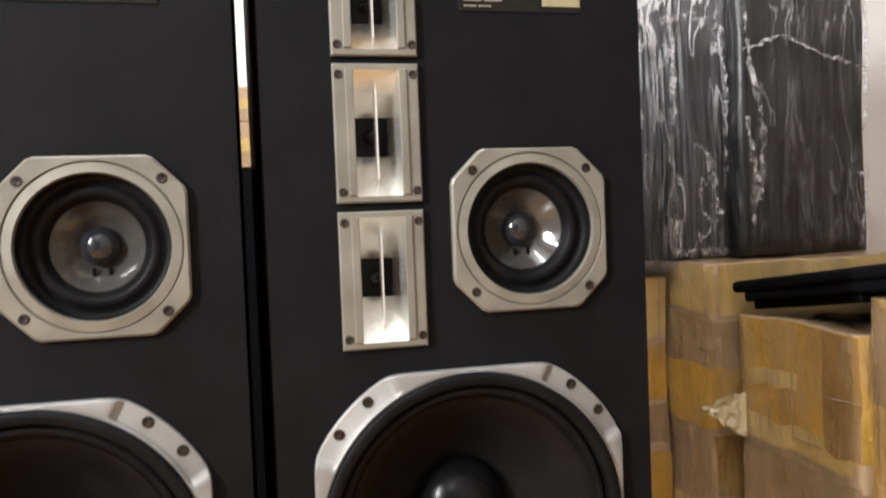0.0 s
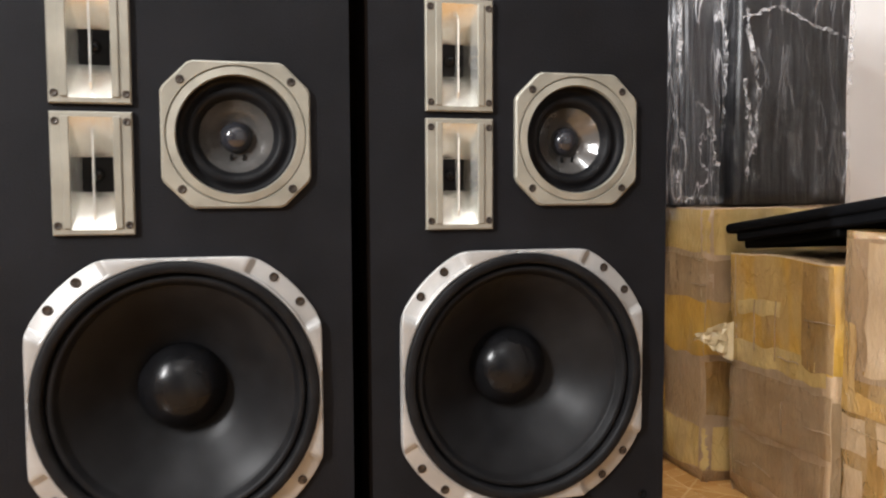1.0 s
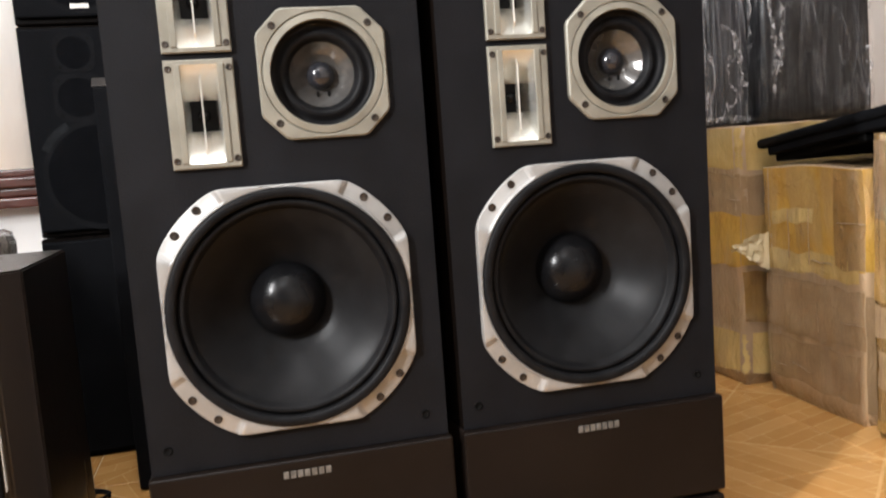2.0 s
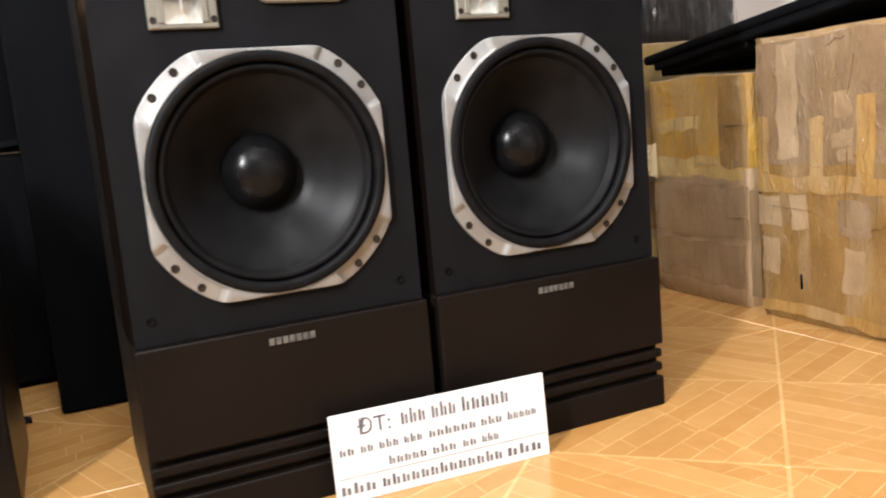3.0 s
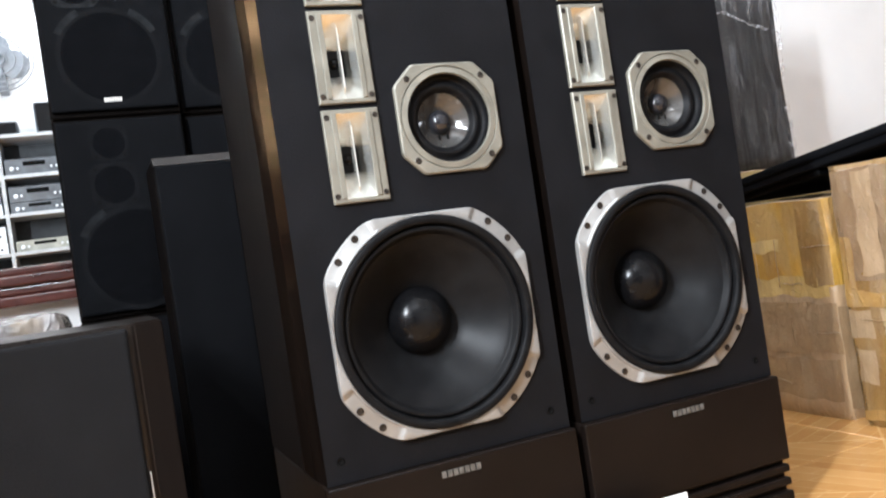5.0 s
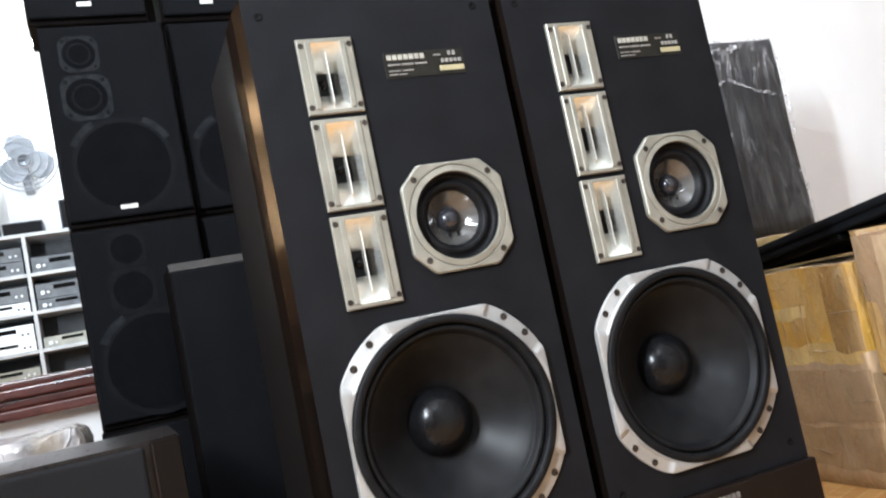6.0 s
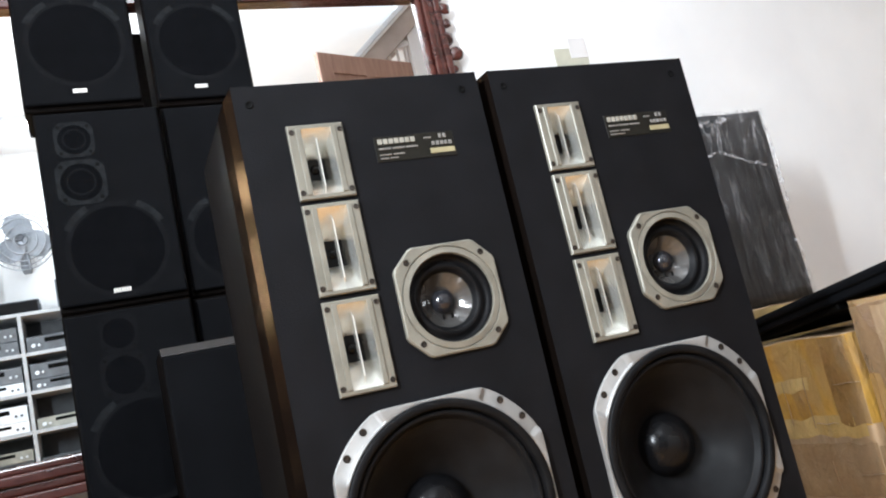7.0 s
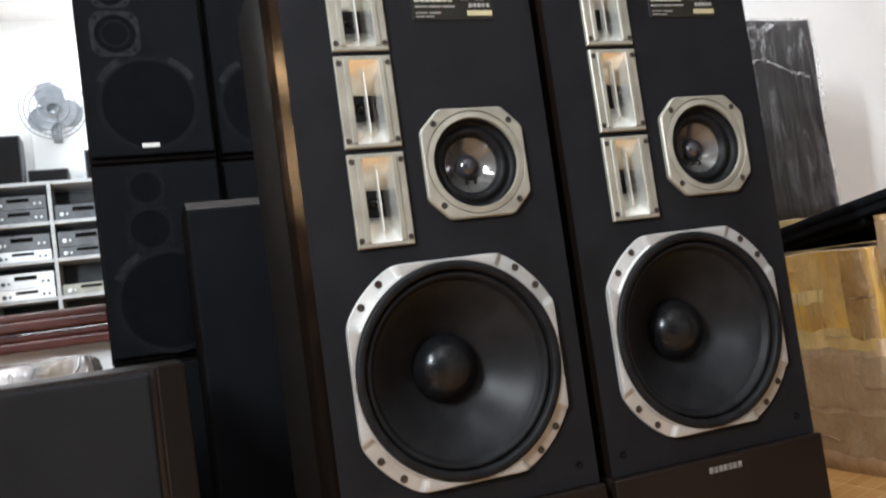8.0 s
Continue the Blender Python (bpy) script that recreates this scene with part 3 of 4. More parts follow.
def big_speaker(m):
    ob = thing("floor_speaker", m, "tall black floor speaker with silver woofer ring, standing on the tiles", "speaker", "pair of large floor speakers")
    # cabinet shell behind the baffle, left open where the drivers sink in
    part("cabinet", block(-0.0034, W + 0.0034, 0.1182, DEEP, BASE_H, H, 0.002, 1), SIDE, ob, "dark wood veneer cabinet")
    t = 0.012
    for flip in (False, True):
        bm = bmesh.new()
        # front strip flares slightly outward so that it shows the highlight
        out = [(0.0012, 0.0008), (-0.0034, 0.052), (-0.0034, 0.1185), (0.0034, 0.1185), (0.0034, 0.0008)]
        if flip:
            out = [(W - x, y) for x, y in out]
        lo = [bm.verts.new((x, y, BASE_H)) for x, y in out]
        hi = [bm.verts.new((x, y, H)) for x, y in out]
        bm.faces.new(lo)
        bm.faces.new(hi)
        for k in range(len(out)):
            j = (k + 1) % len(out)
            f = bm.faces.new((lo[k], lo[j], hi[j], hi[k]))
            f.smooth = False
        bmesh.ops.recalc_face_normals(bm, faces=bm.faces[:])
        part("side_panel", bm, VENEER, ob, "polished dark veneer with a chamfered front edge")
    part("top_panel", block(0.0036, W - 0.0036, 0.0145, 0.1182, H - t, H - 0.0004), SIDE, ob)
    part("baffle", baffle_mesh(), BAFFLE, ob, "black textured front baffle")
    for z0, z1 in ((0.902, 1.013), (0.764, 0.895), (0.625, 0.756)):
        horn(0.067, 0.149, z0, z1, ob)
    mid_driver(0.2575, 0.733, ob)
    woofer(0.191, 0.443, ob)
    for x in (0.023, 0.354):
        for z in (0.278, 1.052):
            part("grille_socket", lathe([(0.0062, 0.0002), (0.006, -0.001), (0.0042, -0.0008), (0.0036, -0.0002), (0, -0.0002)], x, z, 16), BLACK, ob, smooth=True)
    pl = part("name_plate", block(0.193, 0.321, -0.0012, 0.002, 0.947, 0.986, 0.0004, 1), PLATE, ob, "bronze name plate with worn print")
    bars(pl, 0.198, 0.259, 0.974, 0.982, -0.0014, 7, LOGOMID, gap=0.22)
    bars(pl, 0.272, 0.290, 0.9765, 0.979, -0.0014, 1, LOGODIM)
    bars(pl, 0.296, 0.311, 0.976, 0.983, -0.0014, 2, LOGODIM, gap=0.4)
    bars(pl, 0.198, 0.262, 0.9655, 0.9682, -0.0014, 3, LOGODIM, gap=0.1)
    bars(pl, 0.283, 0.318, 0.9655, 0.9715, -0.0014, 5, LOGODIM, gap=0.3)
    bars(pl, 0.198, 0.24, 0.9565, 0.9585, -0.0014, 2, LOGODIM, gap=0.15)
    bars(pl, 0.198, 0.228, 0.951, 0.953, -0.0014, 2, LOGODIM, gap=0.15)
    part("serial_strip", block(0.279, 0.319, -0.0016, 0.0, 0.953, 0.961, 0.0002, 1), GOLD, pl)
    # base
    y = -0.013
    bs = part("base", block(-0.0028, W + 0.0028, 0.004, DEEP, 0.0, BASE_H - 0.0005, 0.004, 2), BASE, ob, "dark brown base with three grooves")
    for z0, z1, dy in ((0.1035, BASE_H - 0.001, 0), (0.081, 0.0945, 0.0035), (0.0585, 0.072, 0.0035), (0.0, 0.0495, 0.0015)):
        part("front_board", block(-0.003, W + 0.003, y + dy, 0.0045, z0, z1, 0.0035, 3), BASE, bs)
    bars(bs, 0.161, 0.224, 0.2235, 0.2325, y - 0.0002, 7, LOGOBASE, gap=0.25)
    return ob


def baffle_mesh():
    """Front board with round and square openings for the drivers."""
    bm = bmesh.new()
    y0, y1 = 0.0, 0.014
    holes = [("c", 0.192, 0.4445, 0.145), ("c", 0.2575, 0.733, 0.0645)]
    holes += [("r", 0.087, 0.129, z0 + 0.007, z1 - 0.007) for z0, z1 in ((0.902, 1.013), (0.764, 0.895), (0.625, 0.756))]
    edges = []

    def ring(pts):
        vs = [bm.verts.new((x, y0, z)) for x, z in pts]
        return [bm.edges.new((vs[k], vs[(k + 1) % len(vs)])) for k in range(len(vs))]
    b = 0.0006
    edges += ring([(b, BASE_H), (W - b, BASE_H), (W - b, H - 0.001), (b, H - 0.001)])
    for h in holes:
        if h[0] == "c":
            edges += ring([(h[1] + h[3] * math.cos(2 * math.pi * k / 64), h[2] + h[3] * math.sin(2 * math.pi * k / 64)) for k in range(64)])
        else:
            edges += ring([(h[1], h[3]), (h[2], h[3]), (h[2], h[4]), (h[1], h[4])])
    bmesh.ops.triangle_fill(bm, use_beauty=True, edges=edges)
    keep = []
    for f in bm.faces[:]:
        c = f.calc_center_median()
        inside = False
        for h in holes:
            if h[0] == "c":
                inside |= math.hypot(c.x - h[1], c.z - h[2]) < h[3] * 0.995
            else:
                inside |= h[1] < c.x < h[2] and h[3] < c.z < h[4]
        if inside:
            keep.append(f)
    bmesh.ops.delete(bm, geom=keep, context="FACES")
    out = bmesh.ops.extrude_face_region(bm, geom=bm.faces[:])
    for v in out["geom"]:
        if isinstance(v, bmesh.types.BMVert):
            v.co.y = y1
    for v in bm.verts:
        if v.co.y > 0.001:
            v.co.x = min(max(v.co.x, 0.0036), W - 0.0036)
    bmesh.ops.recalc_face_normals(bm, faces=bm.faces[:])
    return bm


# ---- setting ----
RX, LX, BY, FY, CZ = 3.3, -1.8, 2.16, -3.1, 3.4


def structure(name, bm, material, label):
    return tagged(part(name, bm, material), label, name.split("_")[0], kind="structure")


structure("wall_north", block(LX - 0.1, RX + 0.1, BY, BY + 0.1, 0, CZ), WALL, "white plastered back wall")
structure("wall_south", block(LX - 0.1, RX + 0.1, FY - 0.1, FY, 0, CZ), WALL, "white plastered wall with shelves")
structure("wall_east", block(RX, RX + 0.1, FY, BY, 0, CZ), DULLWALL, "unseen grey-beige side wall, darkened to cut bounced light")
structure("wall_west", block(LX - 0.1, LX, FY, BY, 0, CZ), WALL, "white plastered side wall")
structure("ceiling", block(LX - 0.1, RX + 0.1, FY - 0.1, BY + 0.1, CZ, CZ + 0.1), WALL, "white ceiling")
floor = structure("floor", block(LX - 0.1, RX + 0.1, FY - 0.1, BY + 0.1, -0.05, -0.002), GROUT, "glossy orange wood-print tiles with pale joints")


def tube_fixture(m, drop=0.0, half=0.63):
    ob = thing("tube_lamp", m, "unseen white fluorescent tube lamp", "lamp", "tube lamps")
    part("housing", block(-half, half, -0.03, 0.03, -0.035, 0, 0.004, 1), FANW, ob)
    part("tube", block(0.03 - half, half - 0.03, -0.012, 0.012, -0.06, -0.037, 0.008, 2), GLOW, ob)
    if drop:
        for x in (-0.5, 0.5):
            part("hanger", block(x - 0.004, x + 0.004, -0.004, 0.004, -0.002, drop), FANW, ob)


tube_fixture(pose(-0.3, 0.3, 2.97, 0, 0, 90), 0.43)
tube_fixture(pose(-0.9, -2.3, CZ))
# housings for the two unseen lamps added on the west wall
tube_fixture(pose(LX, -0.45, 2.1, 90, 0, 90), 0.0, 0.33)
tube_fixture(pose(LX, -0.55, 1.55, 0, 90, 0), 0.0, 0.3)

# ---- the two large speakers ----
first = big_speaker(pose(-0.368, 0.83, 0))
copy_thing(first, pose(0.037, 0.83, 0))


# ---- cardboard boxes ----
def carton(x0, x1, y0, y1, h, material, label, seed, strips, rz=0):
    """A box with soft dented sides; strips: (face, from, to, low, high, tape), in fractions of the face, or face "all" for a band right round."""
    cx, cy = (x0 + x1) / 2, (y0 + y1) / 2
    ob = thing("cardboard_box", pose(cx, cy, 0, 0, 0, rz), label, "box", "taped cardboard boxes")
    ex, ey, n = (x1 - x0) / 2, (y1 - y0) / 2, 24

    def place(face, u, v, lift):
        if face == "w":
            p, nrm = Vector((-ex, ey - 2 * ey * u, h * v)), Vector((-1, 0, 0))
        elif face == "s":
            p, nrm = Vector((-ex + 2 * ex * u, -ey, h * v)), Vector((0, -1, 0))
        elif face == "e":
            p, nrm = Vector((ex, -ey + 2 * ey * u, h * v)), Vector((1, 0, 0))
        elif face == "n":
            p, nrm = Vector((ex - 2 * ex * u, ey, h * v)), Vector((0, 1, 0))
        else:
            p, nrm = Vector((-ex + 2 * ex * u, -ey + 2 * ey * v, h)), Vector((0, 0, 1))
        rx, ry = min(1, (ex - abs(p.x)) / 0.02), min(1, (ey - abs(p.y)) / 0.02)
        if rx < 1 and ry < 1:
            k = 0.004 * (1 - math.hypot(rx, ry) / 1.4143)
            p.x -= math.copysign(k, p.x)
            p.y -= math.copysign(k, p.y)
        q = p * 5 + Vector((seed, seed, seed))
        d = noise.noise_vector(q) * 0.008 + noise.noise_vector(q * 3.1) * 0.003
        if p.z < 0.01:
            d.z = 0
            d -= nrm * 0.012
        return p + d + nrm * lift

    def sheet(face, u0, u1, v0, v1, lift, bm, nu=n, nv=n):
        def wob(a, b):
            return 0.016 * noise.noise(Vector((a * 9 + seed, b * 7, lift * 900))) if lift else 0.0
        g = []
        for i in range(nu + 1):
            u = u0 + (u1 - u0) * i / nu
            va, vb = v0 + (wob(u, v0) if v0 > 0.001 else 0), v1 + (wob(u, v1) if v1 < 0.99 else 0)
            row = []
            for j in range(nv + 1):
                v = va + (vb - va) * j / nv
                w = u + (wob(v, u0 + 3) if lift and ((i == 0 and u0 > 0.01) or (i == nu and u1 < 0.99)) else 0)
                row.append(bm.verts.new(place(face, w, v, lift)))
            g.append(row)
        for i in range(nu):
            for j in range(nv):
                bm.faces.new((g[i][j], g[i + 1][j], g[i + 1][j + 1], g[i][j + 1]))

    bm = bmesh.new()
    for f in "wsent":
        sheet(f, 0, 1, 0, 1, 0, bm)
    bmesh.ops.remove_doubles(bm, verts=bm.verts[:], dist=0.0015)
    part("carton", bm, material, ob, smooth=True)
    for k, (face, u0, u1, v0, v1, tape) in enumerate(strips):
        bm = bmesh.new()
        for f in ("ws" if face == "all" else face):
            sheet(f, u0, u1, v0, v1, 0.0005 + 0.0003 * (k % 4), bm, 20, 8)
        bmesh.ops.remove_doubles(bm, verts=bm.verts[:], dist=0.002)
        part("tape_strip", bm, tape, ob, smooth=True)
    rnd = random.Random(seed * 17)
    for k in range(11):
        u, v = rnd.uniform(0.05, 0.9), rnd.uniform(0.08, 0.95)
        du, dv = (rnd.uniform(0.08, 0.3), rnd.uniform(-0.03, 0.03)) if k % 3 else (rnd.uniform(-0.03, 0.03), rnd.uniform(0.08, 0.25))
        face = "w" if k < 8 else "s"
        bm = bmesh.new()
        prev = None
        for i in range(9):
            f = i / 8
            uu, vv = min(1, u + du * f), min(0.99, max(0.01, v + dv * f + 0.008 * noise.noise(Vector((f * 3, k, seed)))))
            wide = 0.0011 * math.sin(math.pi * (0.08 + 0.84 * f)) / h
            a, t, b2 = place(face, uu, vv - wide, 0.001), place(face, uu, vv, 0.0034), place(face, uu, vv + wide, 0.001)
            cur = [bm.verts.new(a), bm.verts.new(t), bm.verts.new(b2)]
            if prev:
                bm.faces.new((prev[0], cur[0], cur[1], prev[1]))
                bm.faces.new((prev[1], cur[1], cur[2], prev[2]))
            prev = cur
        part("tape_crease", bm, material, ob)
    return ob


big_box = carton(0.948, 1.42, 0.66, 1.130, 0.60, BOARD_B, "large brown cardboard box wound with amber tape", 1, (
    ("w", 0.0, 1.0, 0.56, 0.985, TAPE_K), ("w", 0.30, 0.37, 0.49, 0.72, TAPE_D), ("w", 0.54, 0.63, 0.49, 0.78, TAPE_D), ("w", 0.0, 0.08, 0.48, 0.72, TAPE_D),
    ("w", 0.42, 0.53, 0.57, 0.80, TAPE_C), ("w", 0.68, 0.82, 0.56, 0.84, TAPE_C), ("w", 0.13, 0.24, 0.58, 0.97, TAPE_C), ("all", 0.0, 1.0, 0.46, 0.515, TAPE_D),
    ("w", 0.0, 0.14, 0.34, 0.44, TAPE_C), ("w", 0.2, 0.29, 0.34, 0.45, TAPE_C), ("w", 0.44, 0.60, 0.33, 0.44, TAPE_K), ("w", 0.02, 0.14, 0.17, 0.3, TAPE_C),
    ("w", 0.46, 0.56, 0.14, 0.29, TAPE_C), ("w", 0.74, 0.9, 0.1, 0.3, TAPE_K), ("all", 0, 1, 0.03, 0.07, TAPE_D), ("s", 0, 1, 0.55, 0.9, TAPE_C)))
part("hand_slot", block(-0.24, -0.232, 0.115, 0.119, 0.076, 0.108, 0.0015, 1), BLACK, big_box, "dark slit in the board")
carton(0.968, 1.42, 1.172, 1.505, 0.537, BOARD_A, "brown cardboard box with yellow tape round its top", 2, (
    ("all", 0.0, 1.0, 0.60, 0.995, TAPE_Y), ("w", 0.0, 0.95, 0.55, 0.64, TAPE_P), ("w", 0.12, 0.55, 0.76, 0.82, TAPE_P),
    ("w", 0.0, 1.0, 0.30, 0.52, TAPE_C), ("w", 0.05, 0.95, 0.08, 0.27, TAPE_C), ("w", 0.74, 1.0, 0.6, 0.99, TAPE_D), ("s", 0, 1, 0.05, 0.5, TAPE_C)))
carton(0.93, 1.43, 1.54, 2.02, 0.637, BOARD_A, "yellow taped cardboard box carrying a wrapped speaker", 3, (
    ("all", 0.0, 1.0, 0.84, 0.995, TAPE_P), ("all", 0.0, 1.0, 0.66, 0.82, TAPE_C), ("all", 0.0, 1.0, 0.46, 0.66, TAPE_Y), ("s", 0.0, 0.5, 0.24, 0.44, TAPE_D), ("all", 0, 1, 0.04, 0.2, TAPE_P)))
carton(0.66, 0.925, 1.70, 2.02, 0.60, BOARD_A, "yellow taped cardboard box behind the speakers", 4, (
    ("all", 0.0, 1.0, 0.78, 0.995, TAPE_P), ("all", 0.0, 1.0, 0.56, 0.76, TAPE_Y), ("all", 0.0, 1.0, 0.4, 0.54, TAPE_C), ("all", 0.0, 1.0, 0.06, 0.36, TAPE_Y)))

# crumpled end of tape on the corner of the middle box
flap = thing("tape_flap", pose(0.972, 1.487, 0.338), "crumpled loose end of pale parcel tape", "tape")
bm = bmesh.new()
grid = [[bm.verts.new(Vector((-0.003 - 0.085 * i / 8, 0.022 * i / 8, (0.045 - 0.09 * j / 6) * (1 - 0.9 * i / 8) + 0.012 * i / 8)) + noise.noise_vector(Vector((i, j, 3)) * 0.9) * 0.011 * min(1, i / 2)) for j in range(7)] for i in range(9)]
for i in range(8):
    for j in range(6):
        bm.faces.new((grid[i][j], grid[i + 1][j], grid[i + 1][j + 1], grid[i][j + 1]))
out = bmesh.ops.extrude_face_region(bm, geom=bm.faces[:])
for e in out["geom"]:
    if isinstance(e, bmesh.types.BMVert):
        e.co.x += 0.002
bmesh.ops.recalc_face_normals(bm, faces=bm.faces[:])
part("flap", bm, FLAP, flap)


def fold(parent, path, width, seed, material, name="film_fold", rough=0.008):
    """A crumpled ribbon along a path of points, facing the room."""
    bm = bmesh.new()
    rows = []
    n = 26
    for i in range(n + 1):
        f = i / n * (len(path) - 1)
        k = min(int(f), len(path) - 2)
        c = Vector(path[k]).lerp(Vector(path[k + 1]), f - k)
        d = (Vector(path[k + 1]) - Vector(path[k])).normalized()
        side = d.cross(Vector((0, -1, 0))).normalized() if abs(d.y) < 0.9 else Vector((0, 0, 1))
        wv = width * (0.55 + 0.75 * abs(noise.noise(Vector((i * 0.37, seed, 1)))))
        row = []
        for j in range(5):
            q = c + side * wv * (j / 4 - 0.5)
            row.append(bm.verts.new(q + noise.noise_vector(Vector((i * 0.8, j * 0.9, seed))) * rough))
        rows.append(row)
    for i in range(n):
        for j in range(4):
            bm.faces.new((rows[i][j], rows[i + 1][j], rows[i + 1][j + 1], rows[i][j + 1]))
    return part(name, bm, material, parent)


def wrapped(x0, x1, y0, y1, z0, z1, seed, label, pleats, folds):
    cx, cy = (x0 + x1) / 2, (y0 + y1) / 2
    ob = thing("wrapped_speaker", pose(cx, cy, z0), label, "wrapped speaker", "film-wrapped speakers")
    ex, ey, h = (x1 - x0) / 2, (y1 - y0) / 2, z1 - z0
    bm = block(-ex, ex, -ey, ey, 0, h)
    bmesh.ops.subdivide_edges(bm, edges=bm.edges[:], cuts=47 if pleats else 15, use_grid_fill=True)
    for v in bm.verts:
        p = Vector((v.co.x * 14, v.co.y * 14, v.co.z * 5)) + Vector((seed, 0, seed))
        d = noise.noise_vector(p) * 0.005
        if pleats and v.co.y < -ey + 0.002:
            u = (v.co.x / ex + 1) / 2 + 0.06 * (v.co.z / h - 0.5)
            d.y += 0.006 * math.sin(u * 95) * max(0, 1 - abs(u - 0.42) / 0.33)
        if v.co.z < 0.01:
            d.z = 0
        if pleats and v.co.z > h * 0.8:
            d.z -= 0.45 * (v.co.z - h * 0.8) * min(1, max(0, 0.35 - v.co.x / ex) / 1.2) * 2
        v.co += d
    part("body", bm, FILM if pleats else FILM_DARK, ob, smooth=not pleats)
    bm = block(-ex - 0.008, ex + 0.008, -ey - 0.008, ey + 0.008, 0.001, h + 0.006)
    bmesh.ops.subdivide_edges(bm, edges=bm.edges[:], cuts=25, use_grid_fill=True)
    for v in bm.verts:
        p = Vector((v.co.x * 22, v.co.y * 22, v.co.z * 12)) + Vector((0, seed, seed))
        d = noise.noise_vector(p) * 0.006
        if v.co.z < 0.01:
            d.z = 0
        v.co += d
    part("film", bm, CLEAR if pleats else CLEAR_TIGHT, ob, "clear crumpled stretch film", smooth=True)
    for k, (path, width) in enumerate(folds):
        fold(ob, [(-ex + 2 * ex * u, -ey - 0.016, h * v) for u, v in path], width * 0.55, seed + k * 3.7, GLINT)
    return ob


wrapped(0.80, 1.04, 1.66, 1.97, 0.64, 1.225, 3, "black speaker wound in clear crumpled film, standing on boxes", True, (
    (((0.50, 0.02), (0.46, 0.4), (0.5, 0.75), (0.45, 1.0)), 0.035), (((0.5, 0.02), (0.75, 0.03), (1.0, 0.02)), 0.03), (((0.95, 0.05), (0.9, 0.2), (0.82, 0.4)), 0.03),
    (((0.4, 0.86), (0.7, 0.88), (1.0, 0.83)), 0.05), (((0.9, 0.75), (1.0, 1.0)), 0.05), (((1.0, 0.3), (1.02, 0.6), (0.98, 0.85)), 0.02)))
wrapped(1.055, 1.36, 1.61, 1.95, 0.64, 1.225, 8, "black speaker wound in clear crumpled film, beside the wall", False, (
    (((0.0, 0.95), (0.05, 0.7), (0.15, 0.45), (0.1, 0.2)), 0.03), (((0.0, 0.74), (0.3, 0.8), (0.65, 0.73), (1.0, 0.68)), 0.012), (((0.0, 0.98), (0.35, 0.93), (0.6, 0.99)), 0.04),
    (((0.97, 0.98), (1.0, 0.7), (0.97, 0.45)), 0.026), (((0.93, 0.03), (0.97, 0.2), (0.92, 0.3)), 0.02), (((0.02, 0.5), (0.08, 0.3), (0.05, 0.1)), 0.02)))

# sloping black grille board on the boxes
board = thing("grille_board", pose(0.957, 1.505, 0.558, -7.7, 0, 0), "long black cloth speaker grille board lying aslant on boxes", "grille board")
part("back_rail", block(0.02, 0.43, -0.33, -0.04, -0.017, 0.0, 0.003, 1), BLACK, board)
part("frame", block(0.006, 0.44, -0.97, -0.032, -0.001, 0.020, 0.004, 1), CLOTH, board)
part("cloth", block(0, 0.45, -1.0, 0, 0.018, 0.041, 0.009, 3), CLOTH, board)
for bx in (0.03, 0.40):
    part("peg", block(bx, bx + 0.01, -0.024, -0.014, 0.006, 0.02, 0.002, 1), BLACK, board)

# ---- sign ----
sign = thing("printed_sign", pose(0.0, 0.776, 0, -3, 0, -4.0), "white printed card sign leaning before the speaker bases", "sign")
part("card", block(-0.150, 0.166, -0.003, 0.0, 0, 0.121, 0.0006, 1), CARD, sign)


def sign_bars(z, h, words):
    """A row of print: one mesh a word, a narrow upright bar for each letter."""
    for x0, x1, n in words:
        bm = bmesh.new()
        w = (x1 - x0) / n
        for k in range(n):
            tall = h * (1.0 if (k * 7 + n) % 5 else 1.25)
            block(x0 + k * w, x0 + (k + 0.3) * w, -0.0036, -0.0025, z, z + tall, bm=bm)
            block(x0 + (k + 0.46) * w, x0 + (k + 0.72) * w, -0.0036, -0.0025, z, z + h * 0.8, bm=bm)
        part("print_bar", bm, INK, sign)


def letters(text, x, z, size, parent, material):
    cu = bpy.data.curves.new("letters", "FONT")
    cu.body, cu.size, cu.extrude = text, size, 0.0003
    ob = new("letters", cu)
    dg = bpy.context.evaluated_depsgraph_get()
    me = bpy.data.meshes.new_from_object(ob.evaluated_get(dg))
    bpy.data.objects.remove(ob)
    me.materials.append(material)
    ob = new("letters", me)
    ob.parent = parent
    ob.matrix_basis = pose(x, -0.0034, z, 90, 0, 0)
    return ob


letters("\u0110T:", -0.113, 0.089, 0.031, sign, INK)
sign_bars(0.0905, 0.0165, ((-0.051, -0.014, 3), (-0.007, 0.031, 3), (0.038, 0.112, 5)))
sign_bars(0.0640, 0.0095, ((-0.140, -0.118, 2), (-0.111, -0.092, 2), (-0.085, -0.056, 3), (-0.050, -0.022, 3), (-0.014, 0.058, 6), (0.064, 0.098, 3), (0.105, 0.152, 5)))
sign_bars(0.0400, 0.0095, ((-0.074, -0.018, 5), (-0.011, 0.026, 3), (0.034, 0.056, 2), (0.063, 0.090, 3)))
sign_bars(0.0112, 0.0118, ((-0.143, -0.092, 3), (-0.086, 0.094, 13), (0.100, 0.157, 3)))
part("print_rule", block(-0.147, 0.163, -0.0036, -0.0025, 0.033, 0.0336), LOGODIM, sign)


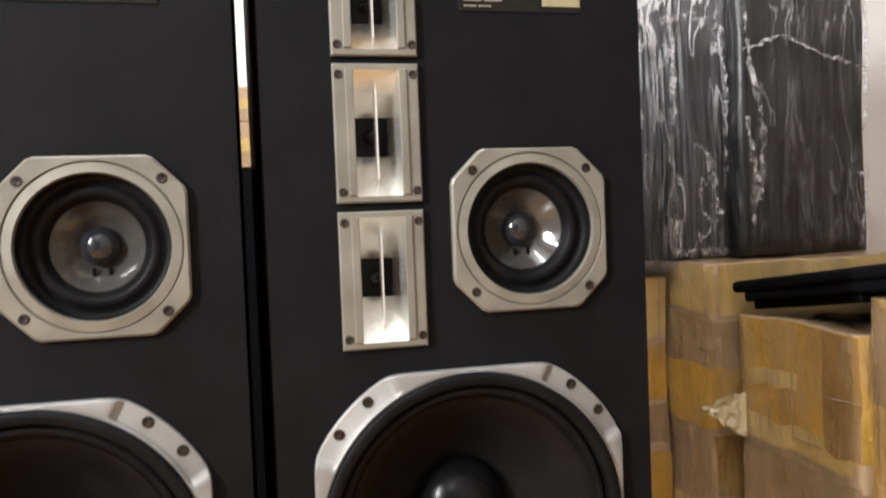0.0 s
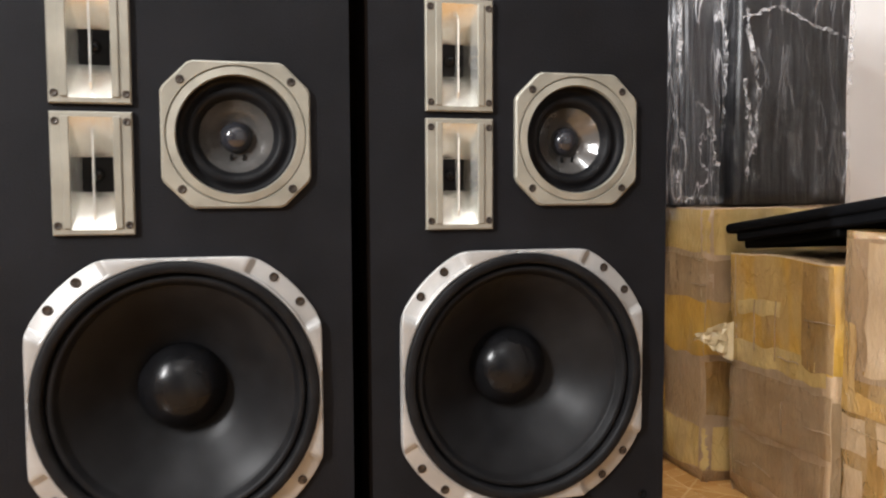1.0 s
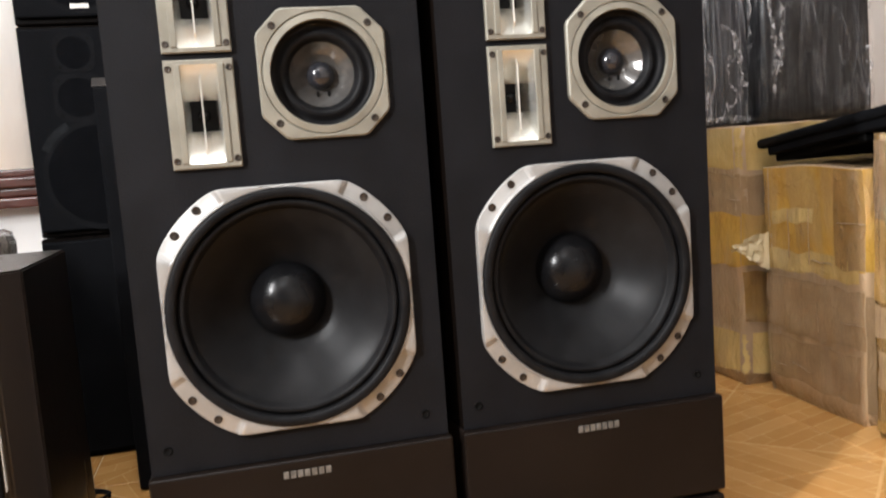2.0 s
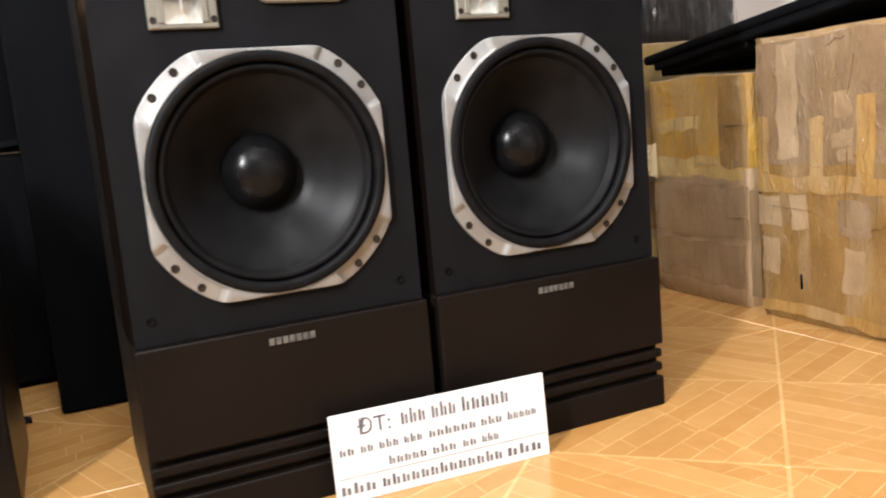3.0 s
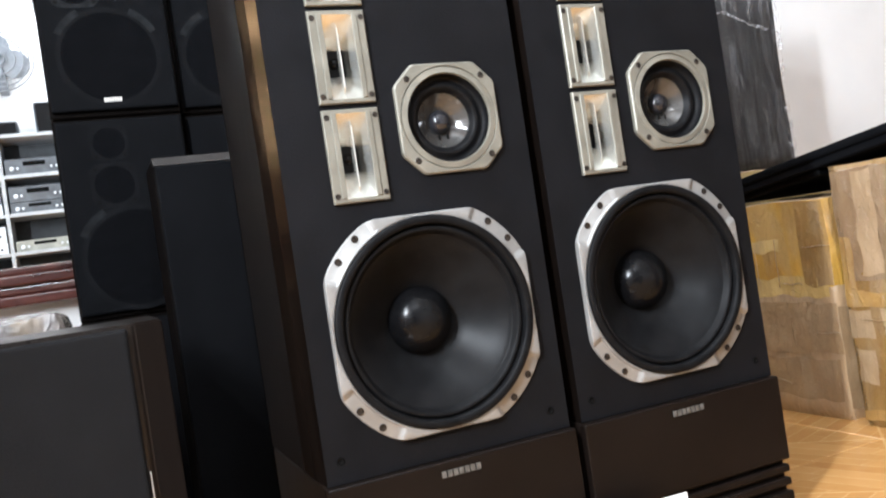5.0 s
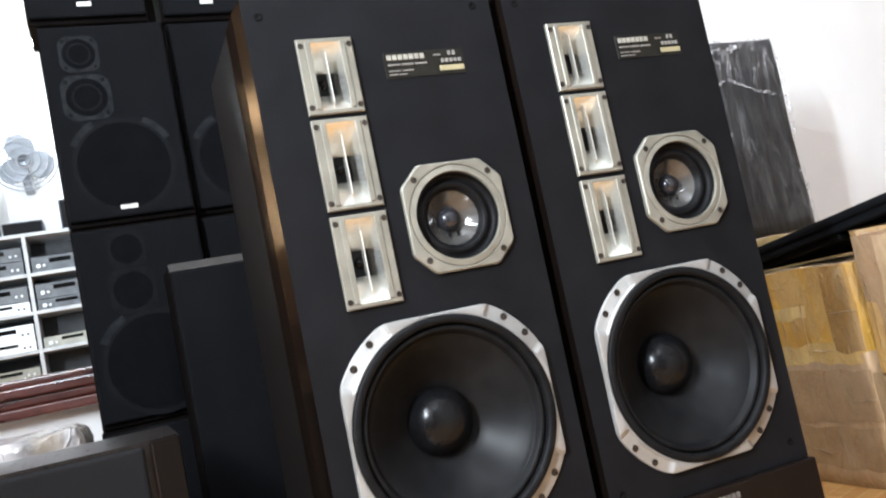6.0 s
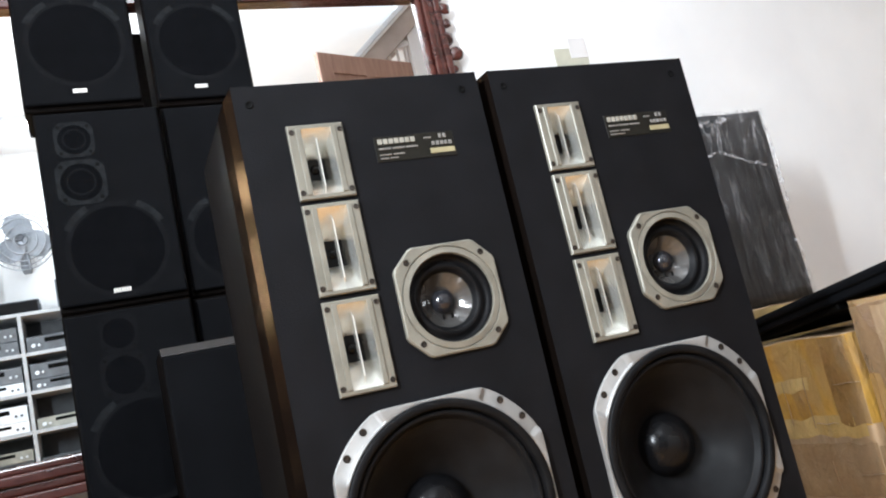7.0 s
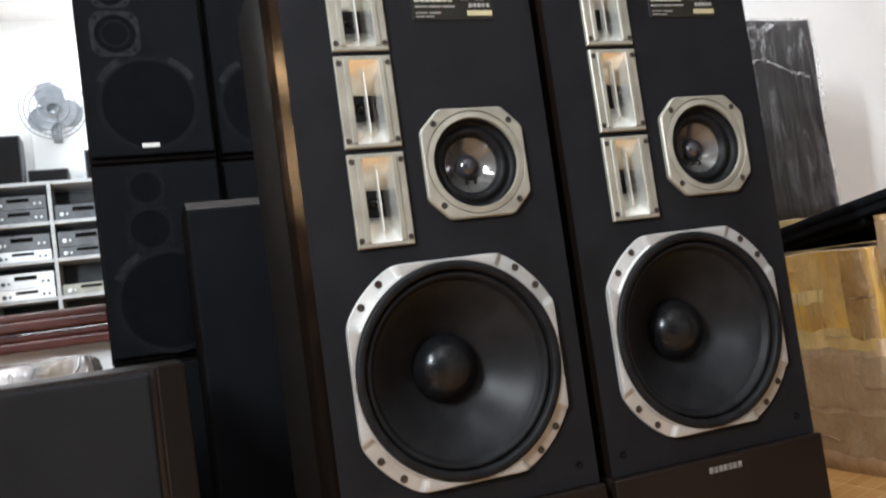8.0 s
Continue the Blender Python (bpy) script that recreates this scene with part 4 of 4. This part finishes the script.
# ---- speakers beside and behind ----
def low_speaker():
    ob = thing("bookshelf_speaker", pose(-0.533, 1.0, 0), "broad black speaker with a grey cloth front, on the floor", "speaker")
    bm = bmesh.new()
    out = [(-0.50, 0.0), (-0.049, 0.0), (-0.041, 0.003), (0.0, 0.03), (0.0, 0.33), (-0.50, 0.33)]
    lo = [bm.verts.new((x, y, 0)) for x, y in out]
    hi = [bm.verts.new((x, y, 0.504)) for x, y in out]
    bm.faces.new(lo[::-1])
    bm.faces.new(hi)
    for k in range(6):
        bm.faces.new((lo[k], lo[(k + 1) % 6], hi[(k + 1) % 6], hi[k]))
    bmesh.ops.bevel(bm, geom=bm.edges[:], offset=0.003, segments=2, affect="EDGES")
    part("body", bm, LACQUER, ob, "dark brown lacquered cabinet")
    part("grille", block(-0.495, -0.051, -0.014, 0.002, 0.006, 0.498, 0.006, 3), CLOTH2, ob, "charcoal grille cloth")
    part("chrome_trim", block(-0.0482, -0.0462, -0.006, 0.001, 0.2, 0.29, 0.0008, 1), LOGO, ob)


low_speaker()

cable = thing("speaker_cable", pose(-0.565, 1.45, 0), "thin black cable curled on the floor by a speaker", "cable")
bm = bmesh.new()
rings = []
for k in range(41):
    f = k / 40
    a = f * 2 * math.pi * 1.35
    c = Vector((0.033 * math.cos(a) - 0.05 * max(0, f - 0.74) * 4, 0.03 * math.sin(a) + 0.02 * f, 0.0035 + 0.004 * f))
    d = Vector((-math.sin(a), math.cos(a), 0))
    side = Vector((math.cos(a), math.sin(a), 0))
    rings.append([bm.verts.new(c + (side * math.cos(q) + Vector((0, 0, 1)) * math.sin(q)) * 0.003) for q in [i * math.pi / 3 for i in range(6)]])
for p, q in zip(rings, rings[1:]):
    for i in range(6):
        bm.faces.new((p[i], p[(i + 1) % 6], q[(i + 1) % 6], q[i]))
bm.faces.new(rings[0])
bm.faces.new(rings[-1])
bmesh.ops.recalc_face_normals(bm, faces=bm.faces[:])
part("lead", bm, RUBBER, cable, smooth=True)

tower = thing("tower_speaker", pose(-0.478, 1.462, 0), "slim black tower speaker with a cloth front", "speaker")
part("body", block(0, 0.155, 0.012, 0.2, 0, 0.811, 0.003, 1), SIDE, tower)
part("grille", block(0.002, 0.153, -0.004, 0.014, 0.004, 0.792, 0.004, 2), CLOTH, tower)
# bevel in lighter lacquer than the body, painting the ceiling light it catches
bm = block(0, 0.155, 0.0125, 0.02, 0.793, 0.8105)
for v in bm.verts:
    if v.co.y < 0.015 and v.co.z < 0.8:
        v.co.y = -0.003
part("top_bevel", bm, LACQUER, tower)


def hifi(x0, x1, y, z0, z1, label, drivers, logo, depth=0.27):
    """A stacked black speaker whose drivers show faintly through the cloth."""
    ob = thing("stacked_speaker", pose(x0, y, z0), label, "speaker", "stacked black speakers")
    w, h = x1 - x0, z1 - z0
    part("body", block(0, w, 0.012, depth, 0, h - 0.001, 0.003, 1), SIDE, ob)
    g = part("grille", block(0.004, w - 0.004, -0.004, 0.014, 0.012, h - 0.008, 0.005, 2), CLOTH, ob)
    for kind, cx, cz, r in drivers:
        if kind == "arc":
            part("woofer_ring", lathe([(r * 1.04, -0.0036), (r * 1.04, -0.0042), (r * 0.94, -0.0042), (r * 0.94, -0.0036)], cx, cz, 56), DIMRING, g)
            part("woofer_cone", lathe([(r * 0.94, -0.0036), (r * 0.93, -0.0041), (0, -0.0041)], cx, cz, 48), DEEPCLOTH, g)
        if kind in ("ring", "dimring"):
            ghost = GHOST if kind == "ring" else DIMRING
            part("driver_cone", lathe([(r * 0.82, -0.0036), (r * 0.8, -0.0041), (r * 0.5, -0.0041), (0, -0.0044)], cx, cz, 32), DEEPCLOTH, g)
            if kind == "ring":
                part("driver_roll", lathe([(r * 0.6, -0.0041), (r * 0.55, -0.0048), (r * 0.5, -0.0041)], cx, cz, 32), DIMRING, g)
            prof = [(r, -0.0035), (r, -0.0046), (r * 0.82, -0.0046), (r * 0.82, -0.0035)]
            part("driver_ring", lathe(prof, cx, cz, 40, lambda a, q: q if q < r * 0.9 else min(q * 0.98 / max(abs(math.cos(a)), abs(math.sin(a))), q * 1.16)), ghost, g)
            for sx in (-1, 1):
                for sz in (-1, 1):
                    part("driver_screw", lathe([(r * 0.09, -0.0046), (r * 0.08, -0.005), (0, -0.005)], cx + sx * r * 0.72, cz + sz * r * 0.72, 8), BLACK, g)
        else:
            for s in (-1, 1):
                bm = bmesh.new()
                vs = []
                for k in range(9):
                    a = math.radians(90 + s * (28 + 34 * k / 8))
                    vs.append([bm.verts.new((cx + q * math.cos(a), yy, cz + q * math.sin(a))) for q, yy in ((r, -0.0046), (r * 1.14, -0.0046))])
                for p, q in zip(vs, vs[1:]):
                    bm.faces.new((p[0], p[1], q[1], q[0]))
                bmesh.ops.recalc_face_normals(bm, faces=bm.faces[:])
                if bm.faces[:][0].normal.y > 0:
                    bmesh.ops.reverse_faces(bm, faces=bm.faces[:])
                out = bmesh.ops.extrude_face_region(bm, geom=bm.faces[:])
                for e in out["geom"]:
                    if isinstance(e, bmesh.types.BMVert):
                        e.co.y += 0.001
                bmesh.ops.recalc_face_normals(bm, faces=bm.faces[:])
                part("basket_corner", bm, GHOST, g)
    if logo:
        lx, lz, n = logo
        bars(g, lx - 0.019, lx + 0.019, lz - 0.005, lz + 0.005, -0.0042, n, LOGO, gap=0.18)
    return ob


mids = (("ring", 0.082, 0.402, 0.044), ("ring", 0.084, 0.298, 0.055), ("arc", 0.14, 0.132, 0.108))
hifi(-0.658, -0.376, 1.72, 0.0, 0.498, "black speaker at the foot of the stack", (), None)
hifi(-0.655, -0.376, 1.72, 0.5, 0.953, "black cloth-fronted speaker in the stack", (("arc", 0.14, 0.13, 0.115), ("dimring", 0.112, 0.392, 0.042), ("dimring", 0.112, 0.297, 0.052)), (0.245, 0.045, 1))
hifi(-0.655, -0.376, 1.72, 0.955, 1.433, "black cloth-fronted speaker with faint driver rings", mids, (0.135, 0.034, 7))
hifi(-0.670, -0.404, 1.72, 1.435, 1.93, "black speaker on top of the stack", (("arc", 0.133, 0.165, 0.108),), (0.13, 0.042, 1), 0.17)
hifi(-0.367, -0.115, 1.76, 0.0, 0.498, "black speaker at the foot of the stack", (), None)
hifi(-0.367, -0.115, 1.76, 0.5, 0.953, "black cloth-fronted speaker in the stack", (), None)
hifi(-0.367, -0.115, 1.76, 0.955, 1.443, "black cloth-fronted speaker with faint driver rings", (("arc", 0.126, 0.132, 0.108),), None)
hifi(-0.370, -0.123, 1.76, 1.445, 1.93, "black speaker on top of the stack", (("arc", 0.124, 0.165, 0.102),), (0.115, 0.042, 1), 0.15)

hifi(-0.105, 0.36, 1.80, 0.0, 0.865, "dark cloth-fronted speaker behind the pair", (), None, 0.25)
for bz, bh, bw in ((0.866, 0.094, 0.19), (0.9605, 0.072, 0.17)):
    bx = thing("flat_carton", pose(0.11, 1.90, bz), "flat light brown carton lying on a dark speaker", "box", "flat cartons behind the pair")
    part("carton", block(-bw, bw, -0.09, 0.13, 0, bh, 0.004, 2), BOARD_A, bx)
    part("tape_strip", block(-bw + 0.03, bw - 0.03, -0.0912, 0.131, bh * 0.35, bh * 0.65), TAPE_P, bx)

# silvery wrapped bundle behind the low speaker
bundle = thing("wrapped_bundle", pose(-0.86, 1.5, 0), "bundle in clear crumpled film behind the speaker", "bundle")
bm = block(-0.2, 0.19, -0.1, 0.12, 0, 0.53, 0.02, 2)
bmesh.ops.subdivide_edges(bm, edges=bm.edges[:], cuts=4, use_grid_fill=True)
for v in bm.verts:
    if v.co.z > 0.02:
        v.co += noise.noise_vector(v.co * 12) * 0.02
part("film", bm, SILVERFILM, bundle, smooth=True)

# ---- mirror ----
MY = 2.12
mirror = thing("wall_mirror", pose(0, MY, 0), "large wall mirror in a carved red lacquered frame", "mirror")
MX0, MX1, MZ0, MZ1 = -1.6, 0.54, 0.66, 1.90
part("glass", block(MX0, MX1, -0.001, 0.006, MZ0, MZ1), MIRROR, mirror, "silvered mirror glass")


def rail(x0, x1, z0, z1, upright):
    """Moulded rail: three stepped rolls."""
    if upright:
        w = x1 - x0
        for f0, f1, d in ((0, 0.22, 0.02), (0.22, 0.5, 0.034), (0.5, 0.72, 0.022), (0.72, 1.0, 0.03)):
            part("rail", block(x0 + w * f0, x0 + w * f1, -d, 0.03, z0, z1, 0.006, 3), LACQ, mirror)
    else:
        w = z1 - z0
        for f0, f1, d in ((0, 0.28, 0.03), (0.28, 0.52, 0.022), (0.52, 0.8, 0.034), (0.8, 1.0, 0.02)):
            part("rail", block(x0, x1, -d, 0.03, z0 + w * f0, z0 + w * f1, 0.006, 3), LACQ, mirror)


rail(MX1, MX1 + 0.085, MZ0 - 0.1, MZ1 + 0.1, True)
rail(MX0 - 0.085, MX0, MZ0 - 0.1, MZ1 + 0.1, True)
rail(MX0, MX1, MZ0 - 0.1, MZ0, False)
rail(MX0, MX1, MZ1, MZ1 + 0.1, False)
for k in range(26):
    z = MZ0 - 0.06 + k * 0.055
    bm = bmesh.new()
    r = 0.024 + 0.010 * math.sin(k * 1.9)
    bmesh.ops.create_icosphere(bm, subdivisions=2, radius=r)
    for v in bm.verts:
        v.co.y *= 0.55
        v.co += noise.noise_vector(v.co * 60 + Vector((k, 0, 0))) * 0.008
        v.co += Vector((MX1 + 0.098 + 0.016 * math.sin(k * 2.3), -0.006, z))
    part("carving", bm, LACQ, mirror, smooth=True)

# ---- behind the camera, seen in the mirror ----
shelf = thing("shelf_unit", pose(0, 0, 0), "grey shelf unit filled with hi-fi units", "shelf")
SX = [-1.614 + 0.468 * k for k in range(4)]
SZ = [0.1, 0.40, 0.70, 1.0, 1.30, 1.60, 1.92]
for x in SX:
    part("upright", block(x - 0.014, x + 0.014, FY + 0.02, FY + 0.42, 0, 1.92, 0.002, 1), GREYBAR, shelf)
for z in SZ:
    part("shelf_board", block(SX[0], SX[-1], FY + 0.02, FY + 0.418, z - 0.014, z + 0.014, 0.002, 1), GREYBAR, shelf)
part("back_board", block(SX[0], SX[-1], FY + 0.004, FY + 0.016, 0.0, 1.92), DARKIN, shelf)
rnd = random.Random(5)
for i in range(3):
    for j in range(6):
        z = SZ[j] + 0.0145
        x0 = SX[i] + 0.025
        for lay in range(rnd.choice((1, 2, 2))):
            h = rnd.choice((0.085, 0.11, 0.125))
            mat = rnd.choice((AMP_S, AMP_B, AMP_C, AMP_W, AMP_B))
            am = thing("hifi_unit", pose(x0, FY + 0.05, z), {"amp_silver": "silver hi-fi unit with knobs on a shelf", "amp_dark": "dark hi-fi unit with knobs on a shelf", "amp_white": "white hi-fi unit with knobs on a shelf", "amp_cream": "cream hi-fi unit with knobs on a shelf"}[mat.name], "hi-fi unit", "hi-fi units on the shelves")
            part("case", block(0, 0.415, 0, 0.33, 0, h, 0.004, 1), mat, am)
            part("display", block(0.13, 0.29, 0.328, 0.333, h * 0.55, h * 0.82, 0.001, 1), BLACK, am)
            for kx in (0.05, 0.09, 0.33, 0.37):
                kr = 0.017 if kx == 0.05 else 0.01
                part("knob", lathe([(kr, 0.329), (kr * 0.9, 0.345), (0, 0.346)], kx, h * 0.4, 14), AMP_B if mat in (AMP_S, AMP_W) else AMP_S, am)
            z += h + 0.0005
for bx, bw, bh in ((-1.5, 0.36, 0.40), (-1.14, 0.30, 0.11), (-0.76, 0.2, 0.25), (-0.5, 0.2, 0.25)):
    sp = thing("shelf_speaker", pose(bx, FY + 0.1, 1.9345), "dark speaker standing on the shelf unit", "speaker")
    part("body", block(-bw / 2, bw / 2, 0, 0.25, 0, bh, 0.012, 3), AMP_B, sp)
    part("grille", block(-bw / 2 + 0.012, bw / 2 - 0.012, 0.249, 0.262, 0.012, bh - 0.012, 0.004, 2), CLOTH2, sp)

fan = thing("wall_fan", pose(-1.06, FY + 0.22, 2.565), "white wall fan with blue-grey blades", "fan")
for r in (0.06, 0.12, 0.18, 0.22, 0.255):
    bm = lathe([(r + 0.005, 0.03), (r, 0.034), (r - 0.005, 0.03), (r, 0.026), (r + 0.005, 0.03)], 0, 0, 48)
    part("guard_ring", bm, FANG, fan)
for k in range(36):
    a = math.radians(10 * k)
    bm = block(0.04, 0.255, 0.029, 0.031, -0.0016, 0.0016)
    bm.transform(Matrix.Rotation(a, 4, "Y"))
    part("guard_wire", bm, FANG, fan)
part("hub", lathe([(0.045, 0.04), (0.05, 0.03), (0.05, -0.12), (0, -0.13)], 0, 0, 24), FANB, fan, smooth=True)
for k in range(3):
    bm = bmesh.new()
    bmesh.ops.create_icosphere(bm, subdivisions=3, radius=0.115)
    for v in bm.verts:
        v.co = Vector((v.co.x + 0.115, v.co.y * 0.06 + v.co.z * 0.25, v.co.z * 0.95))
    bm.transform(Matrix.Rotation(math.radians(120 * k + 20), 4, "Y"))
    part("blade", bm, FANB, fan, smooth=True)
part("bracket", block(-0.035, 0.035, -0.215, -0.02, -0.24, 0.0, 0.01, 2), FANB, fan)

leaf = thing("door_leaf", pose(0.734, 0.29, 0, 0, 0, -18.5), "open brown panelled wooden door leaf", "door")
part("stile", block(0, 0.09, -0.02, 0.02, 0, 2.59, 0.003, 1), DOORWOOD, leaf)
part("stile", block(0.59, 0.68, -0.02, 0.02, 0, 2.59, 0.003, 1), DOORWOOD, leaf)
part("stile", block(0.315, 0.365, -0.02, 0.02, 0.15, 2.47, 0.003, 1), DOORWOOD, leaf)
for z0, z1 in ((0, 0.15), (0.8, 0.95), (2.05, 2.15), (2.47, 2.59)):
    part("door_rail", block(0.09, 0.59, -0.019, 0.019, z0, z1, 0.003, 1), DOORWOOD, leaf)
part("panel", block(0.085, 0.595, -0.008, 0.008, 0.1, 2.5), DOORWOOD, leaf)

# paper scrap taped to the wall
scrap = thing("paper_scrap", pose(1.127, BY - 0.001, 1.63), "pale green paper scrap taped to the white wall", "paper")
part("paper", block(-0.065, 0.075, -0.004, 0.0, 0.0, 0.085, 0.001, 1), TAPEROLL, scrap)
part("tape", block(0.002, 0.076, -0.006, -0.003, 0.045, 0.122, 0.001, 1), CARD, scrap)

# stair behind the door leaf
stair = thing("staircase", pose(1.262, -0.48, 2.93, 0, 0, 0), "white stair with brown soffit and pale balusters", "stair")
for k, (off, th, mat) in enumerate(((0.0, 0.035, FANW), (0.04, 0.02, WALL), (0.066, 0.16, SOFFIT))):
    bm = block(-0.7, 0.62, -0.5, 0.0 - 0.02 * k, -th / 2, th / 2, 0.004, 1)
    bm.transform(pose(off + th * 0.4, 0, 0, 0, -41.5, 0))
    part("stringer", bm, mat, stair)
for k in range(7):
    part("baluster", block(0.20 + k * 0.065, 0.217 + k * 0.065, -0.12, -0.10, -0.4, 0.16, 0.003, 1), CARD, stair)
part("newel", block(0.42, 0.56, -0.2, -0.06, -0.6, 0.46, 0.006, 2), CARD, stair)
bm = block(0.1, 0.62, -0.14, -0.08, -0.02, 0.02, 0.008, 2)
bm.transform(pose(0, 0, 0, 0, -14, 0))
part("handrail", bm, CARD, stair)
part("landing_post", block(0.36, 0.44, -0.3, -0.22, -2.93, -0.4, 0.006, 1), CARD, stair)
part("landing_post", block(-0.3, -0.22, -0.3, -0.22, -2.93, -0.3, 0.006, 1), CARD, stair)

# ---- floor tiles ----
PITCH, X0, Y0 = 0.49, 0.396, 0.54
tm = block(-PITCH / 2 + 0.0012, PITCH / 2 - 0.0012, -PITCH / 2 + 0.0012, PITCH / 2 - 0.0012, -0.006, 0.0, 0.001, 1)
tile_mesh = bpy.data.meshes.new("tile")
tm.to_mesh(tile_mesh)
tm.free()
tile_mesh.materials.append(TILE)
for i in range(-5, 6):
    for j in range(-8, 4):
        x, y = X0 + (i + 0.5) * PITCH, Y0 + (j + 0.5) * PITCH
        if x + PITCH / 2 > RX + 0.3 or x - PITCH / 2 < LX - 0.4:
            continue
        ob = new("tile", tile_mesh)
        ob.parent = floor
        ob.location = (x, y, 0)
